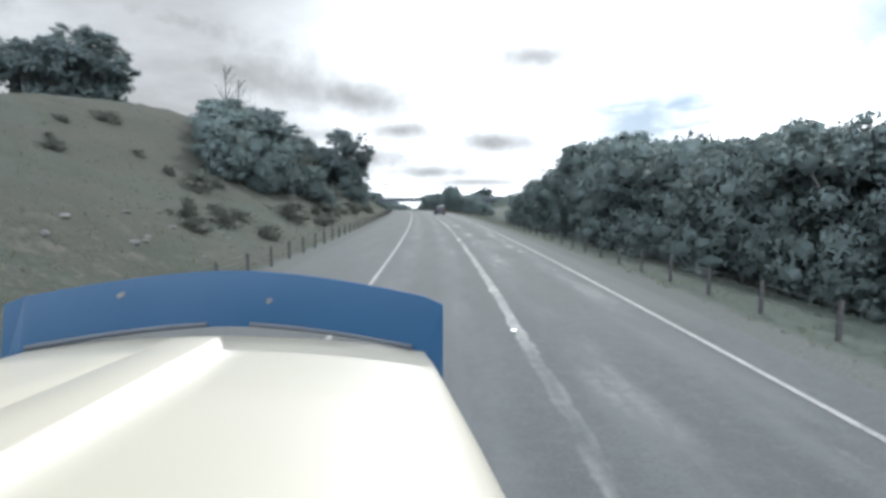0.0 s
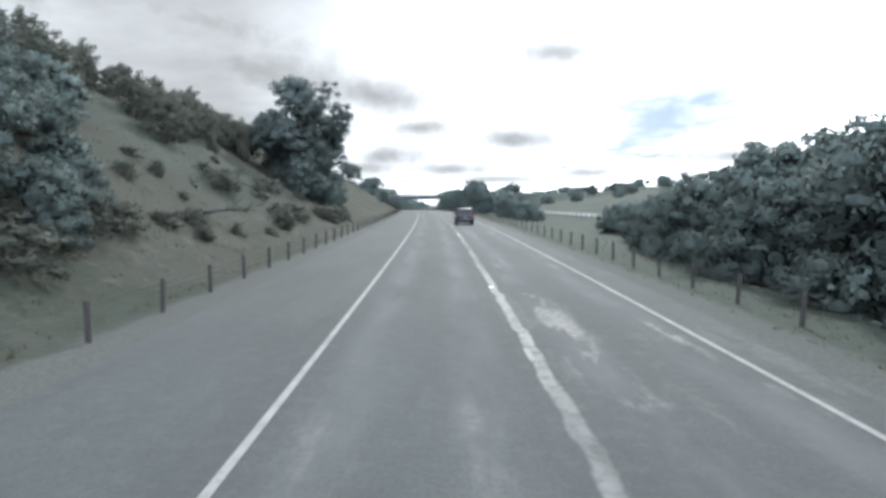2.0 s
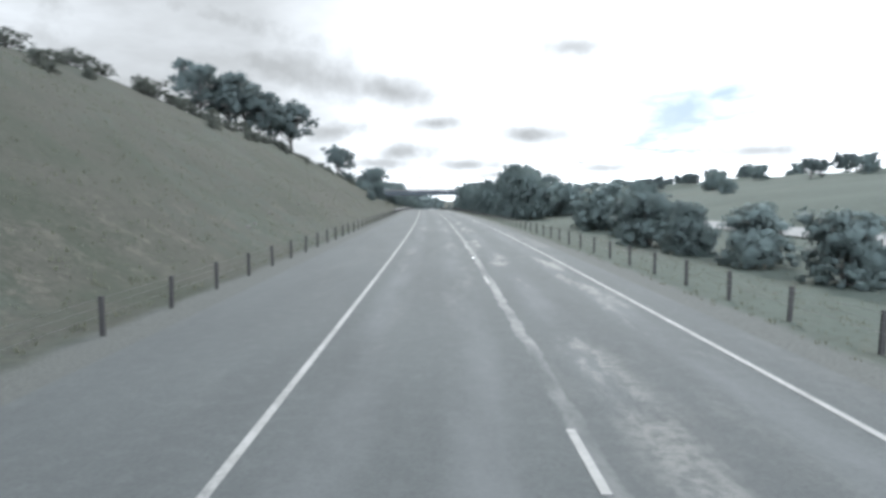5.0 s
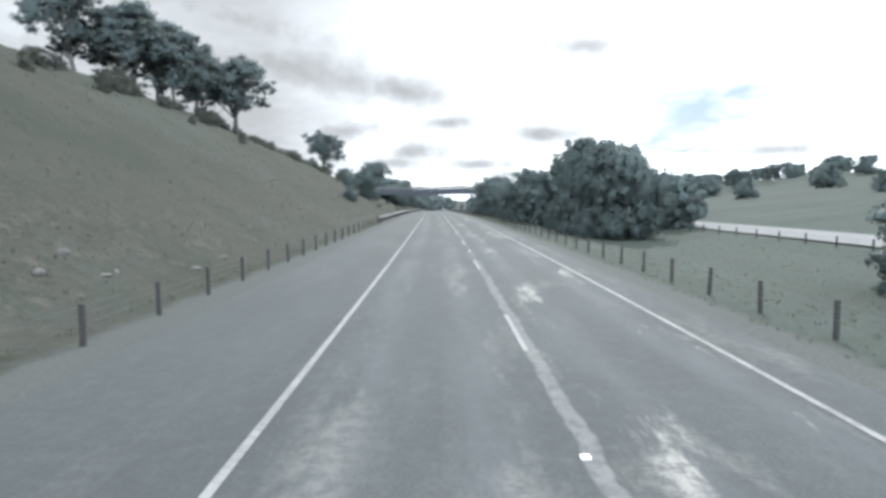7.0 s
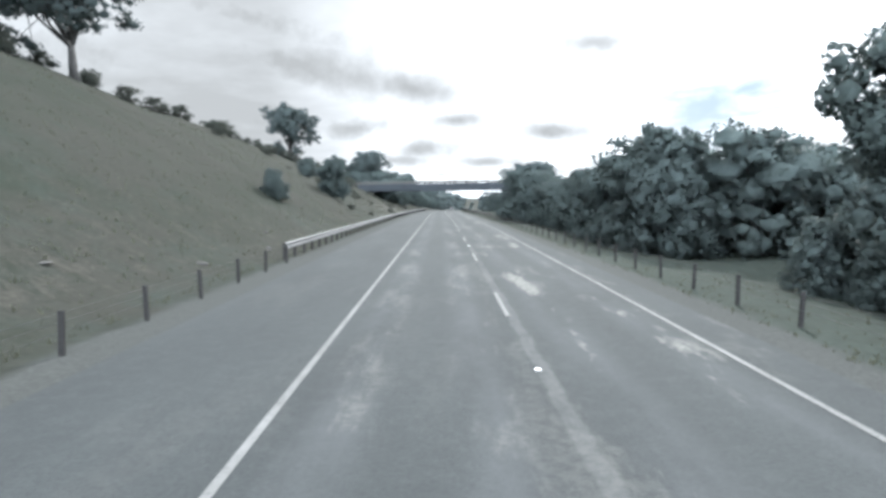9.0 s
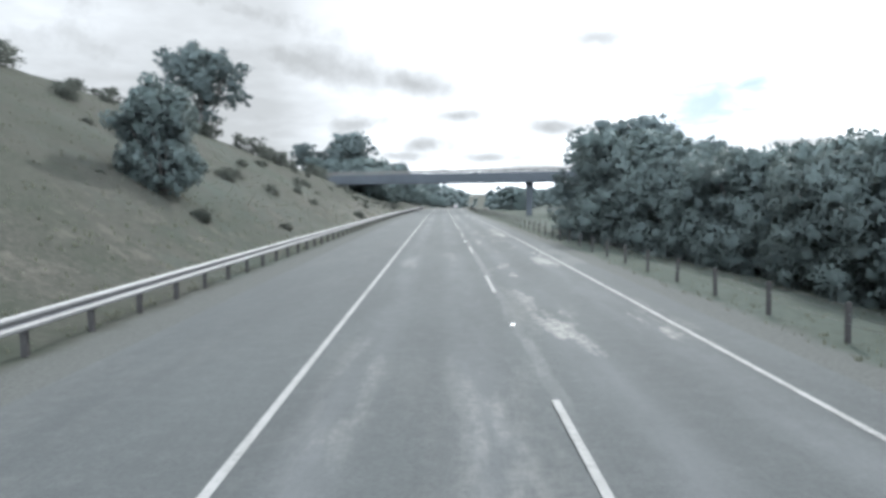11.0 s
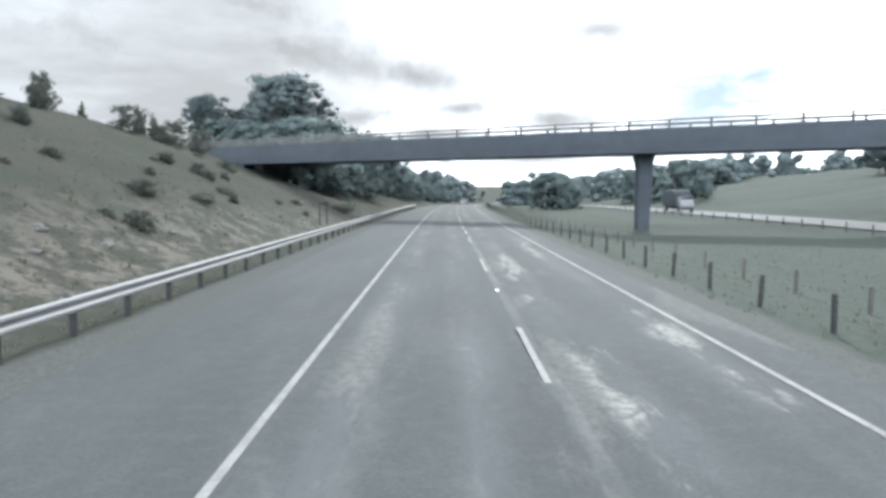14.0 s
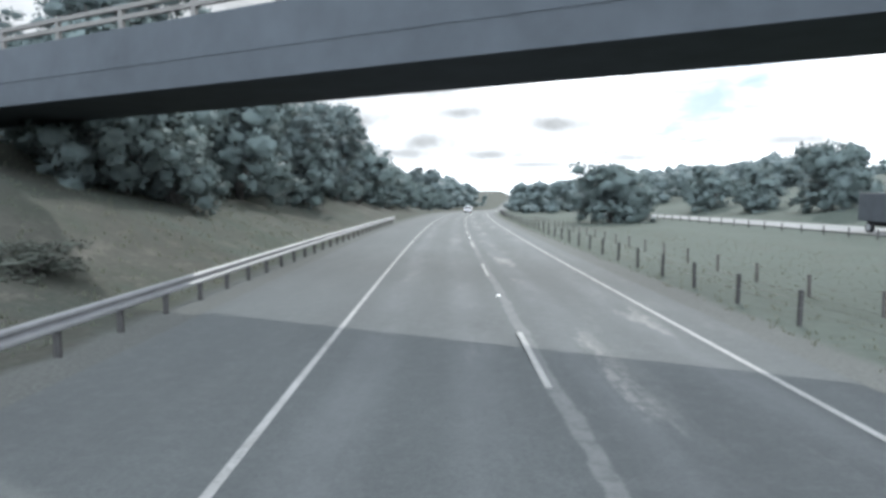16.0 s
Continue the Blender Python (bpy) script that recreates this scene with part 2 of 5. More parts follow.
def grass_material():
    m, k, b = stuff("grass", 0.95)
    at = k.add("ShaderNodeTexCoord").outputs["Object"]
    uv = k.add("ShaderNodeUVMap").outputs[0]
    u = k.join(uv, k.add("ShaderNodeSeparateXYZ")).outputs[0]
    dry = k.math("ADD", k.math("MULTIPLY", k.noise(0.05, 5, 0.6, at), 0.55), k.math("MULTIPLY", k.noise(0.45, 5, 0.65, at), 0.45))
    fine = k.noise(5.5, 5, 0.7, at)
    green = k.mix(k.ramp(fine, 0.3, 0.7), (0.029, 0.036, 0.031), (0.051, 0.060, 0.051))
    straw = k.mix(k.ramp(fine, 0.3, 0.7), (0.027, 0.0275, 0.0235), (0.053, 0.0525, 0.044))
    left = k.ramp(u, 2.0, -8.0)
    c = k.mix(k.ramp(k.math("ADD", dry, k.math("SUBTRACT", k.math("MULTIPLY", left, 0.17), 0.07)), 0.48, 0.62), green, straw)
    # darker growth in drifts a few metres wide
    drift = k.ramp(k.noise(0.16, 5, 0.7, at), 0.46, 0.64)
    c = k.mix(k.math("MULTIPLY", drift, k.math("ADD", k.math("MULTIPLY", left, 0.42), 0.18)), c, (0.024, 0.031, 0.022))
    clump = k.ramp(k.noise(1.5, 5, 0.8, at), 0.50, 0.64)
    c = k.mix(k.math("MULTIPLY", clump, 0.50), c, (0.022, 0.025, 0.018))
    tuft = k.ramp(k.noise(3.6, 4, 0.7, at), 0.54, 0.66)
    c = k.mix(k.math("MULTIPLY", tuft, 0.26), c, (0.064, 0.063, 0.051))
    c = k.mix(k.math("MULTIPLY", left, 0.20), c, (0.018, 0.019, 0.016))
    # gravel and bare soil next to the carriageway
    soil = k.mix(k.ramp(k.noise(14, 4, 0.7, at), 0.3, 0.7), (0.040, 0.042, 0.040), (0.072, 0.074, 0.069))
    bare = k.noise(0.6, 5, 0.65, at)
    rim = k.math("MAXIMUM", k.math("MULTIPLY", k.ramp(u, 8.0, 6.6), k.ramp(u, 3.0, 5.0)), k.math("MULTIPLY", k.ramp(u, -7.6, -6.4), k.ramp(u, -3.0, -5.0)))
    c = k.mix(k.ramp(k.math("ADD", k.math("MULTIPLY", rim, 0.75), k.math("MULTIPLY", bare, 0.6)), 0.62, 0.85), c, soil)
    toe = k.math("MULTIPLY", k.ramp(u, -15.0, -10.5), k.ramp(u, -7.6, -9.5))
    along = k.join(uv, k.add("ShaderNodeSeparateXYZ")).outputs[1]
    cutting = k.math("MULTIPLY", k.ramp(along, 295.0, 335.0), k.ramp(along, 398.0, 380.0))
    rocky = k.math("MULTIPLY", toe, k.ramp(k.math("ADD", k.noise(0.9, 6, 0.75, at), k.math("MULTIPLY", cutting, 0.05)), 0.53, 0.62))
    c = k.mix(k.math("MULTIPLY", rocky, k.math("ADD", k.math("MULTIPLY", cutting, 0.22), 0.16)), c, (0.15, 0.132, 0.115))
    k.join(c, b, "Base Color")
    b.inputs["Specular IOR Level"].default_value = 0.06
    bump(k, b, k.math("ADD", k.noise(3.0, 5, 0.7, at), k.math("MULTIPLY", k.noise(0.7, 4, 0.6, at), 1.5)), 1.0, 0.22)
    return m


def leaf_material(name, dark, light, through=0.45, waxy=0.15):
    m, k, b = stuff(name, 0.6)
    geo = k.add("ShaderNodeNewGeometry")
    info = k.add("ShaderNodeObjectInfo")
    at = k.add("ShaderNodeTexCoord").outputs["Object"]
    f = k.math("ADD", k.math("MULTIPLY", geo.outputs["Random Per Island"], 0.30), k.math("MULTIPLY", k.noise(0.7, 3, 0.5, at), 0.70))
    c = k.mix(f, dark, light)
    c = k.mix(k.math("MULTIPLY", info.outputs["Random"], 0.35), c, tuple(v * 0.6 for v in dark))
    # single leaves, too small to be modelled
    leaves = k.noise(7.0, 4, 0.7, at)
    c = k.mix(k.math("MULTIPLY", k.ramp(leaves, 0.50, 0.36), 0.35), c, tuple(v * 0.55 for v in dark))
    k.join(c, b, "Base Color")
    b.inputs["Specular IOR Level"].default_value = waxy
    bump(k, b, leaves, 1.0, 0.16)
    t = k.add("ShaderNodeBsdfTranslucent")
    k.join(c, t, "Color")
    mixer = k.add("ShaderNodeMixShader")
    mixer.inputs[0].default_value = through
    k.join(b, mixer, 1)
    k.join(t, mixer, 2)
    k.join(mixer, m.node_tree.nodes["Material Output"], 0)
    return m


def worn_paint():
    """Line marking worn through to the stone in places."""
    m, k, b = stuff("road_paint", 0.8)
    at = k.add("ShaderNodeTexCoord").outputs["Object"]
    worn = k.math("ADD", k.math("MULTIPLY", k.noise(11.0, 5, 0.75, at), 0.6), k.math("MULTIPLY", k.noise(0.8, 4, 0.6, at), 0.4))
    c = k.mix(k.ramp(k.noise(2.0, 4, 0.6, at), 0.3, 0.7), (0.135, 0.134, 0.128), (0.185, 0.184, 0.178))
    k.join(k.mix(k.math("MULTIPLY", k.ramp(worn, 0.50, 0.66), 0.75), c, (0.065, 0.067, 0.066)), b, "Base Color")
    b.inputs["Specular IOR Level"].default_value = 0.15
    return m


GRASS = grass_material()
# gum and wattle leaves: bluish veiling haze is put into these lightened colours
GUM_LEAF = leaf_material("gum_leaf", (0.082, 0.106, 0.110), (0.124, 0.146, 0.138), 0.35, 0.05)
WATTLE_LEAF = leaf_material("wattle_leaf", (0.098, 0.126, 0.126), (0.132, 0.158, 0.146), 0.3, 0.04)
CYPRESS_LEAF = leaf_material("cypress_leaf", (0.036, 0.050, 0.032), (0.070, 0.088, 0.050), 0.3)
SCRUB_LEAF = leaf_material("scrub_leaf", (0.074, 0.084, 0.072), (0.110, 0.116, 0.098), 0.4, 0.04)
BLADE = leaf_material("grass_blade", (0.085, 0.095, 0.070), (0.135, 0.135, 0.105), 0.6)
BARK = plain("gum_bark", (0.085, 0.082, 0.078), 0.9, grain=3.0, spread=0.45, relief=0.02)
DEAD = plain("bleached_wood", (0.055, 0.052, 0.05), 0.9, grain=4.0, relief=0.01)
PAINT = worn_paint()
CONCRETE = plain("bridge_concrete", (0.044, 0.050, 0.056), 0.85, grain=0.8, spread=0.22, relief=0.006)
STEEL = plain("galvanised_steel", (0.13, 0.132, 0.134), 0.65, 0.3, grain=4.0, spread=0.15)
RAIL_PAINT = plain("rail_paint", (0.10, 0.095, 0.088), 0.6, grain=2.0, spread=0.2)
POST = plain("weathered_post", (0.036, 0.035, 0.034), 0.85, grain=12, spread=0.3)
TIMBER = plain("grey_timber", (0.075, 0.070, 0.064), 0.9, grain=8, spread=0.35)
CABLE = plain("wire_rope", (0.06, 0.06, 0.06), 0.6, 0.3)
ROCK = plain("pale_rock", (0.085, 0.082, 0.076), 0.9, grain=3, spread=0.35, relief=0.03)
REFLECTOR = plain("marker_plastic", (0.80, 0.80, 0.78), 0.35)
WHITE_PAINT = plain("white_truck_paint", (0.245, 0.226, 0.182), 0.42, grain=1.4, spread=0.03)
WHITE_PAINT.node_tree.nodes["Principled BSDF"].inputs["Coat Weight"].default_value = 0.2
WHITE_PAINT.node_tree.nodes["Principled BSDF"].inputs["Coat Roughness"].default_value = 0.07


def acrylic():
    """Blue plastic that lets some tinted light through."""
    m, k, b = stuff("blue_acrylic", 0.2)
    at = k.add("ShaderNodeTexCoord").outputs["Object"]
    c = k.mix(k.noise(6, 4, 0.6, at), (0.030, 0.080, 0.132), (0.038, 0.098, 0.158))
    k.join(c, b, "Base Color")
    clear = k.add("ShaderNodeBsdfTranslucent")
    clear.inputs[0].default_value = (0.025, 0.115, 0.30, 1)
    mixer = k.add("ShaderNodeMixShader")
    mixer.inputs[0].default_value = 0.55
    k.join(b, mixer, 1)
    k.join(clear, mixer, 2)
    k.join(mixer, m.node_tree.nodes["Material Output"], 0)
    return m


BLUE_ACRYLIC = acrylic()
STRIP = plain("dull_strip", (0.055, 0.060, 0.068), 0.6, spread=0.2)
RUBBER = plain("rubber", (0.014, 0.014, 0.015), 0.85, grain=20)
CHROME = plain("chrome", (0.75, 0.75, 0.76), 0.15, 1.0, spread=0.03)
BLACK = plain("black_plastic", (0.013, 0.014, 0.016), 0.55, grain=20)
SUV_PAINT = plain("dark_metallic", (0.016, 0.018, 0.022), 0.55, 0.0, grain=30, spread=0.1)
ROOF_SILVER = plain("pale_roof", (0.13, 0.13, 0.13), 0.4, 0.2, spread=0.05)
WHITE_CAR = plain("white_car_paint", (0.42, 0.42, 0.415), 0.25, spread=0.03)
SILVER_CAR = plain("silver_car_paint", (0.22, 0.225, 0.23), 0.35, 0.3, spread=0.04)
DARK_CAR = plain("dark_car_paint", (0.035, 0.04, 0.05), 0.22, 0.2, spread=0.05)
TINT = plain("tinted_glass", (0.018, 0.022, 0.026), 0.08, spread=0.02)
TINT.node_tree.nodes["Principled BSDF"].inputs["Specular IOR Level"].default_value = 0.2
RED_LENS = plain("red_lens", (0.34, 0.02, 0.025), 0.2, spread=0.05)
HEADLAMP = plain("headlamp_glass", (0.75, 0.76, 0.78), 0.1, spread=0.03)
CARGO = plain("dark_cargo_paint", (0.045, 0.05, 0.055), 0.6)
PLATE = plain("plate_paint", (0.12, 0.12, 0.12), 0.5)


# ---- helpers ----
def part(name, bm, material, parent=None, label="", smooth_faces=False):
    me = bpy.data.meshes.new(name)
    bm.to_mesh(me)
    bm.free()
    me.materials.append(material)
    if smooth_faces:
        for p in me.polygons:
            p.use_smooth = True
    ob = new(name, me)
    ob.parent = parent
    if label:
        ob["label"] = label
    return ob


def mesh_part(name, verts, faces, material, parent=None, label="", uvs=None, smooth_faces=False):
    me = bpy.data.meshes.new(name)
    me.from_pydata([tuple(v) for v in verts], [], faces)
    me.materials.append(material)
    if uvs is not None:
        layer = me.uv_layers.new(name="UVMap")
        ids = np.empty(len(me.loops), dtype=np.int32)
        me.loops.foreach_get("vertex_index", ids)
        layer.data.foreach_set("uv", np.asarray(uvs, dtype=np.float32)[ids].ravel())
    if smooth_faces:
        me.polygons.foreach_set("use_smooth", [True] * len(me.polygons))
    me.update()
    ob = new(name, me)
    ob.parent = parent
    if label:
        ob["label"] = label
    return ob


def empty(name, label, category, group="", kind="", m=None):
    ob = tagged(new(name), label, category, group, kind)
    ob.empty_display_size = 0.2
    if m is not None:
        ob.matrix_basis = m
    return ob


def cuboid(bm, x0, x1, y0, y1, z0, z1, edge=0.0):
    r = bmesh.ops.create_cube(bm, size=1, matrix=Matrix.Translation(((x0 + x1) / 2, (y0 + y1) / 2, (z0 + z1) / 2)) @ Matrix.Diagonal((x1 - x0, y1 - y0, z1 - z0, 1)))
    if edge:
        edges = {e for v in r["verts"] for e in v.link_edges}
        bmesh.ops.bevel(bm, geom=list(edges), offset=edge, segments=2, affect="EDGES", profile=0.5)


def tube(bm, points, radii, sides=6):
    """A tapered tube along the points."""
    rings = []
    for i, p in enumerate(points):
        p = Vector(p)
        a = Vector(points[max(0, i - 1)])
        b = Vector(points[min(len(points) - 1, i + 1)])
        d = (b - a).normalized()
        e = d.orthogonal().normalized()
        f = d.cross(e)
        rings.append([bm.verts.new(p + (e * math.cos(q) + f * math.sin(q)) * radii[i]) for q in (2 * math.pi * j / sides for j in range(sides))])
    for r0, r1 in zip(rings, rings[1:]):
        e0 = min(range(sides), key=lambda j: (r1[j].co - r0[0].co).length)
        for j in range(sides):
            bm.faces.new((r0[j], r0[(j + 1) % sides], r1[(j + 1 + e0) % sides], r1[(j + e0) % sides]))
    bm.faces.new(rings[-1])
    bm.faces.new(rings[0][::-1])


def drum(bm, centre, axis, radius, width, sides=24):
    m = Matrix.Translation(centre) @ Vector(axis).to_track_quat("Z", "Y").to_matrix().to_4x4()
    r = bmesh.ops.create_cone(bm, cap_ends=True, segments=sides, radius1=radius, radius2=radius, depth=width, matrix=m)
    return r["verts"]


def at(s, u, w=0.0, turn=0.0, size=1.0):
    """The pose of a thing at (s, u), w over the carriageway, looking along the road."""
    return Matrix.Translation(place(s, u, w)) @ Matrix.Rotation(bend(s) + turn, 4, "Z") @ Matrix.Scale(size, 4)


# ---- ground ----
FACE = ([-150, 0, 30, 45, 60, 75, 140, 200, 250, 300, 345, 370, 400, 430, 480, 600, 800, 2600],
        [0.6, 0.66, 0.70, 0.80, 0.93, 1.0, 1.02, 1.04, 1.0, 0.93, 0.82, 0.73, 0.63, 0.60, 0.5, 0.35, 0.3, 0.3])
FAR_ROAD = ([-150, 100, 150, 200, 250, 345, 400, 470, 600, 2600], [24.5, 24.5, 25.5, 25.5, 26.5, 31.5, 33.5, 31.5, 27, 27])
ONCOMING = 8.6


def far_road(s):
    return float(np.interp(s, *FAR_ROAD))


def ground_w(s, u):
    far = far_road(s)
    if u <= 0:
        f = float(np.interp(s, *FACE))
        w = f * float(np.interp(-u, [0, 8.2, 9.6, 26, 34, 45, 62, 120, 300, 1000], [-0.07, -0.07, 0.5, 10.6, 14.3, 17.2, 18.6, 18.2, 20, 24]))
        w = min(w, float(np.interp(s, [-150, 20, 40, 50, 64, 75, 85, 98, 115], [8.0, 8.2, 9.0, 10.6, 12.5, 14.2, 15.9, 17.4, 40])))
        if u > -8.2:
            w = -0.07
        rough = min(1.0, max(0.0, (-u - 8.0) / 4.0))
    else:
        w = float(np.interp(u, [0, 6.1, 6.5, 9, 14, far - 3, far - 1.2, far + ONCOMING + 1, far + ONCOMING + 10, 130, 200, 420, 1000],
                            [-0.07, -0.07, -0.05, -0.2, -0.75, -0.6, -0.22, -0.22, 1.2, 12.0, 13.5, 16, 24]))
        if u > 47:
            end = math.exp(-((s - (396 - 0.47 * u)) / 11.0) ** 2)
            w = max(w, end * float(np.interp(u, [47, 60, 130], [0, 8.2, 12])))
        rough = min(1.0, max(0.0, (u - 7.0) / 3.0)) * (0.12 if u < far - 1 else 1.0)
        if far - 1.0 < u < far + ONCOMING + 1.0:
            rough = 0.0
    if s > 560 and abs(u) > 12:
        w += min(1.0, (abs(u) - 12) / 30) * float(np.interp(s, [560, 900, 1300, 2600], [0, 5, 9, 12]))
    if rough:
        w += rough * (0.9 * noise.noise(Vector((s * 0.045, u * 0.07, 1.3))) + 0.28 * noise.noise(Vector((s * 0.21, u * 0.26, 4.1))) + 0.12 * noise.noise(Vector((s * 0.6, u * 0.7, 8.2))))
    return w


def strip_mesh(name, ss, us, height, material, parent=None, label="", kind=""):
    ss, us = list(ss), list(us)
    n = len(us)
    verts = [place(s, u, height(s, u)) for s in ss for u in us]
    uvs = [(u, s) for s in ss for u in us]
    faces = [(i * n + j, i * n + j + 1, (i + 1) * n + j + 1, (i + 1) * n + j) for i in range(len(ss) - 1) for j in range(n - 1)]
    return tagged(mesh_part(name, verts, faces, material, parent, "", uvs, material is GRASS), label, "", "", kind)


GROUND_S = [*range(-150, -30, 10), *np.arange(-30, 530, 1.7), *range(530, 900, 6), *range(900, 2600, 50), 2600]
GROUND_U = [-1000, -500, -300, -180, -120, -90, -70, -58, -50, *np.arange(-45, -7, 1.25), -7, -6, -5, 0, 5, 6, 6.6, *np.arange(7.5, 24, 1.5), *np.arange(24, 48, 2), 52, 56, 60, 66, 74, 84, 96, 112, 130, 150, 180, 240, 330, 460, 650, 1000]
tagged(strip_mesh("ground", GROUND_S, GROUND_U, ground_w, GRASS, label="rough dry grass banks and green verge beside the road"), category="ground", kind="structure")

LINE_S = [*range(-150, -30, 10), *np.arange(-30, 900, 4.0), *range(900, 2600, 40)]
road = strip_mesh("road", LINE_S, [-5.75, -5.6, -2.12, 1.49, 4.88, 6.0, 6.15], lambda s, u: -0.12 if abs(u - 0.2) > 5.9 else 0.0, ASPHALT,
                  label="worn grey asphalt carriageway with pale stripped patches", kind="structure")


def far_strip(name, u0, u1, w, material, parent=None, label="", kind=""):
    verts, uvs = [], []
    for s in LINE_S:
        for du in (u0, u1):
            verts.append(place(s, far_road(s) + du, w))
            uvs.append((du, s))
    faces = [(2 * i, 2 * i + 1, 2 * i + 3, 2 * i + 2) for i in range(len(LINE_S) - 1)]
    return tagged(mesh_part(name, verts, faces, material, parent, "", uvs, True), label, "", "", kind)


# its brightness is low-angle glare put into the asphalt colour
oncoming = far_strip("oncoming_road", 0, ONCOMING, -0.10, FAR_ASPHALT, label="asphalt carriageway with painted-in glare for oncoming traffic across the median", kind="structure")
for u in (0.7, 7.9):
    far_strip("edge_line", u, u + 0.13, -0.09, PAINT, oncoming)
for u in (-2.12, 4.88):
    strip_mesh("edge_line", LINE_S, [u - 0.056, u + 0.056], lambda s, u: 0.008, PAINT, road)
# a broken lane line with a reflective marker in every other gap
verts = [(x, y, z) for z in (0.0, 0.009) for x, y in ((-0.052, 0), (0.052, 0), (0.052, 3.4), (-0.052, 3.4))]
dash_mesh = mesh_part("lane_dash", verts, [(4, 5, 6, 7), (0, 1, 5, 4), (1, 2, 6, 5), (2, 3, 7, 6), (3, 0, 4, 7)], PAINT, road)
bm = bmesh.new()
cuboid(bm, -0.05, 0.05, -0.05, 0.05, 0.0, 0.022, 0.008)
marker_mesh = part("road_marker", bm, REFLECTOR, road)
DASHES = [17.2 + 13.26 * i for i in range(-3, 11)] + [163.1 + 12.61 * i for i in range(9)] + [276.6 + 12.43 * i for i in range(9)] + [386.0 + 12.45 * i for i in range(38)]
for i, s in enumerate(DASHES):
    for ob, ds in ((dash_mesh, 0.0), (marker_mesh, 8.2)):
        if ob is marker_mesh and i % 2:
            continue
        c = ob if i == 0 else ob.copy()
        if i:
            scene.collection.objects.link(c)
        c.matrix_basis = at(s + ds, 1.47, 0.002)

# ---- bridge ----
SKEW = -0.47


def over(u, ds, w):
    """A place on the bridge: u along it, ds behind its near face."""
    return place(393.5 + SKEW * u + ds, u, w)


def build_bridge():
    bridge = empty("road_bridge", "grey concrete overpass with steel rails, single tapered pier", "bridge", m=Matrix.Translation(over(18, 3, 0)))
    inv = bridge.matrix_basis.inverted()

    def bar(name, outline, us, material, label=""):
        """outline: (ds, w) round the section, swept along us."""
        n = len(outline)
        verts = [inv @ over(u, ds, w) for u in us for ds, w in outline]
        faces = [(i * n + j, i * n + (j + 1) % n, (i + 1) * n + (j + 1) % n, (i + 1) * n + j) for i in range(len(us) - 1) for j in range(n)]
        faces += [tuple(range(n))[::-1], tuple(range((len(us) - 1) * n, len(us) * n))]
        return mesh_part(name, verts, faces, material, bridge, label)

    span = [-36, -20, 0, 20, 40, 64]
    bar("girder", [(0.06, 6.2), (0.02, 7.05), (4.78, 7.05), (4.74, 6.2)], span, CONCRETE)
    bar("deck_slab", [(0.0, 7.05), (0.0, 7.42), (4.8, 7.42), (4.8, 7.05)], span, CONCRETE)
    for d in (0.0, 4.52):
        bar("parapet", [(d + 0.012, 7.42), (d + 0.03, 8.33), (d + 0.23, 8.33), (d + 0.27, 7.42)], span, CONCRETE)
        for w in (8.68, 9.02):
            bar("rail", [(d + 0.05, w - 0.075), (d + 0.05, w + 0.075), (d + 0.20, w + 0.075), (d + 0.20, w - 0.075)], span, RAIL_PAINT)
    bm = bmesh.new()
    cuboid(bm, -0.10, 0.10, -0.07, 0.07, 0.0, 0.80, 0.015)
    post = part("rail_post", bm, RAIL_PAINT, bridge)
    first = True
    for d in (0.16, 4.66):
        u = -35.2
        while u < 63:
            c = post if first else post.copy()
            if not first:
                scene.collection.objects.link(c)
            c.matrix_basis = inv @ Matrix.Translation(over(u, d, 8.31)) @ Matrix.Rotation(bend(393) + math.atan(SKEW), 4, "Z")
            first = False
            u += 3.04
    # the pier: a blade that widens upwards, under a crosshead
    rings = []
    for w, half, deep in ((-0.9, 0.54, 0.50), (0.0, 0.54, 0.50), (4.9, 0.64, 0.54), (6.2, 0.84, 0.60)):
        ring = []
        for q in range(16):
            a = 2 * math.pi * q / 16
            cx, cy = math.copysign(abs(math.cos(a)) ** 0.45, math.cos(a)), math.copysign(abs(math.sin(a)) ** 0.45, math.sin(a))
            ring.append(inv @ over(18.3 + half * cx, 2.4 + deep * cy, w))
        rings.append(ring)
    verts = [v for r in rings for v in r]
    faces = [(i * 16 + j, i * 16 + (j + 1) % 16, (i + 1) * 16 + (j + 1) % 16, (i + 1) * 16 + j) for i in range(3) for j in range(16)]
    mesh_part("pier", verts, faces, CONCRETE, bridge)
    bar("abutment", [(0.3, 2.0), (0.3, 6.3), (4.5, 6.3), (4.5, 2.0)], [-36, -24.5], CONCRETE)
    return bridge


build_bridge()


# ---- fences and rails ----
def cable_run(name, points, radius, material, parent):
    bm = bmesh.new()
    tube(bm, points, [radius] * len(points), 4)
    return part(name, bm, material, parent)


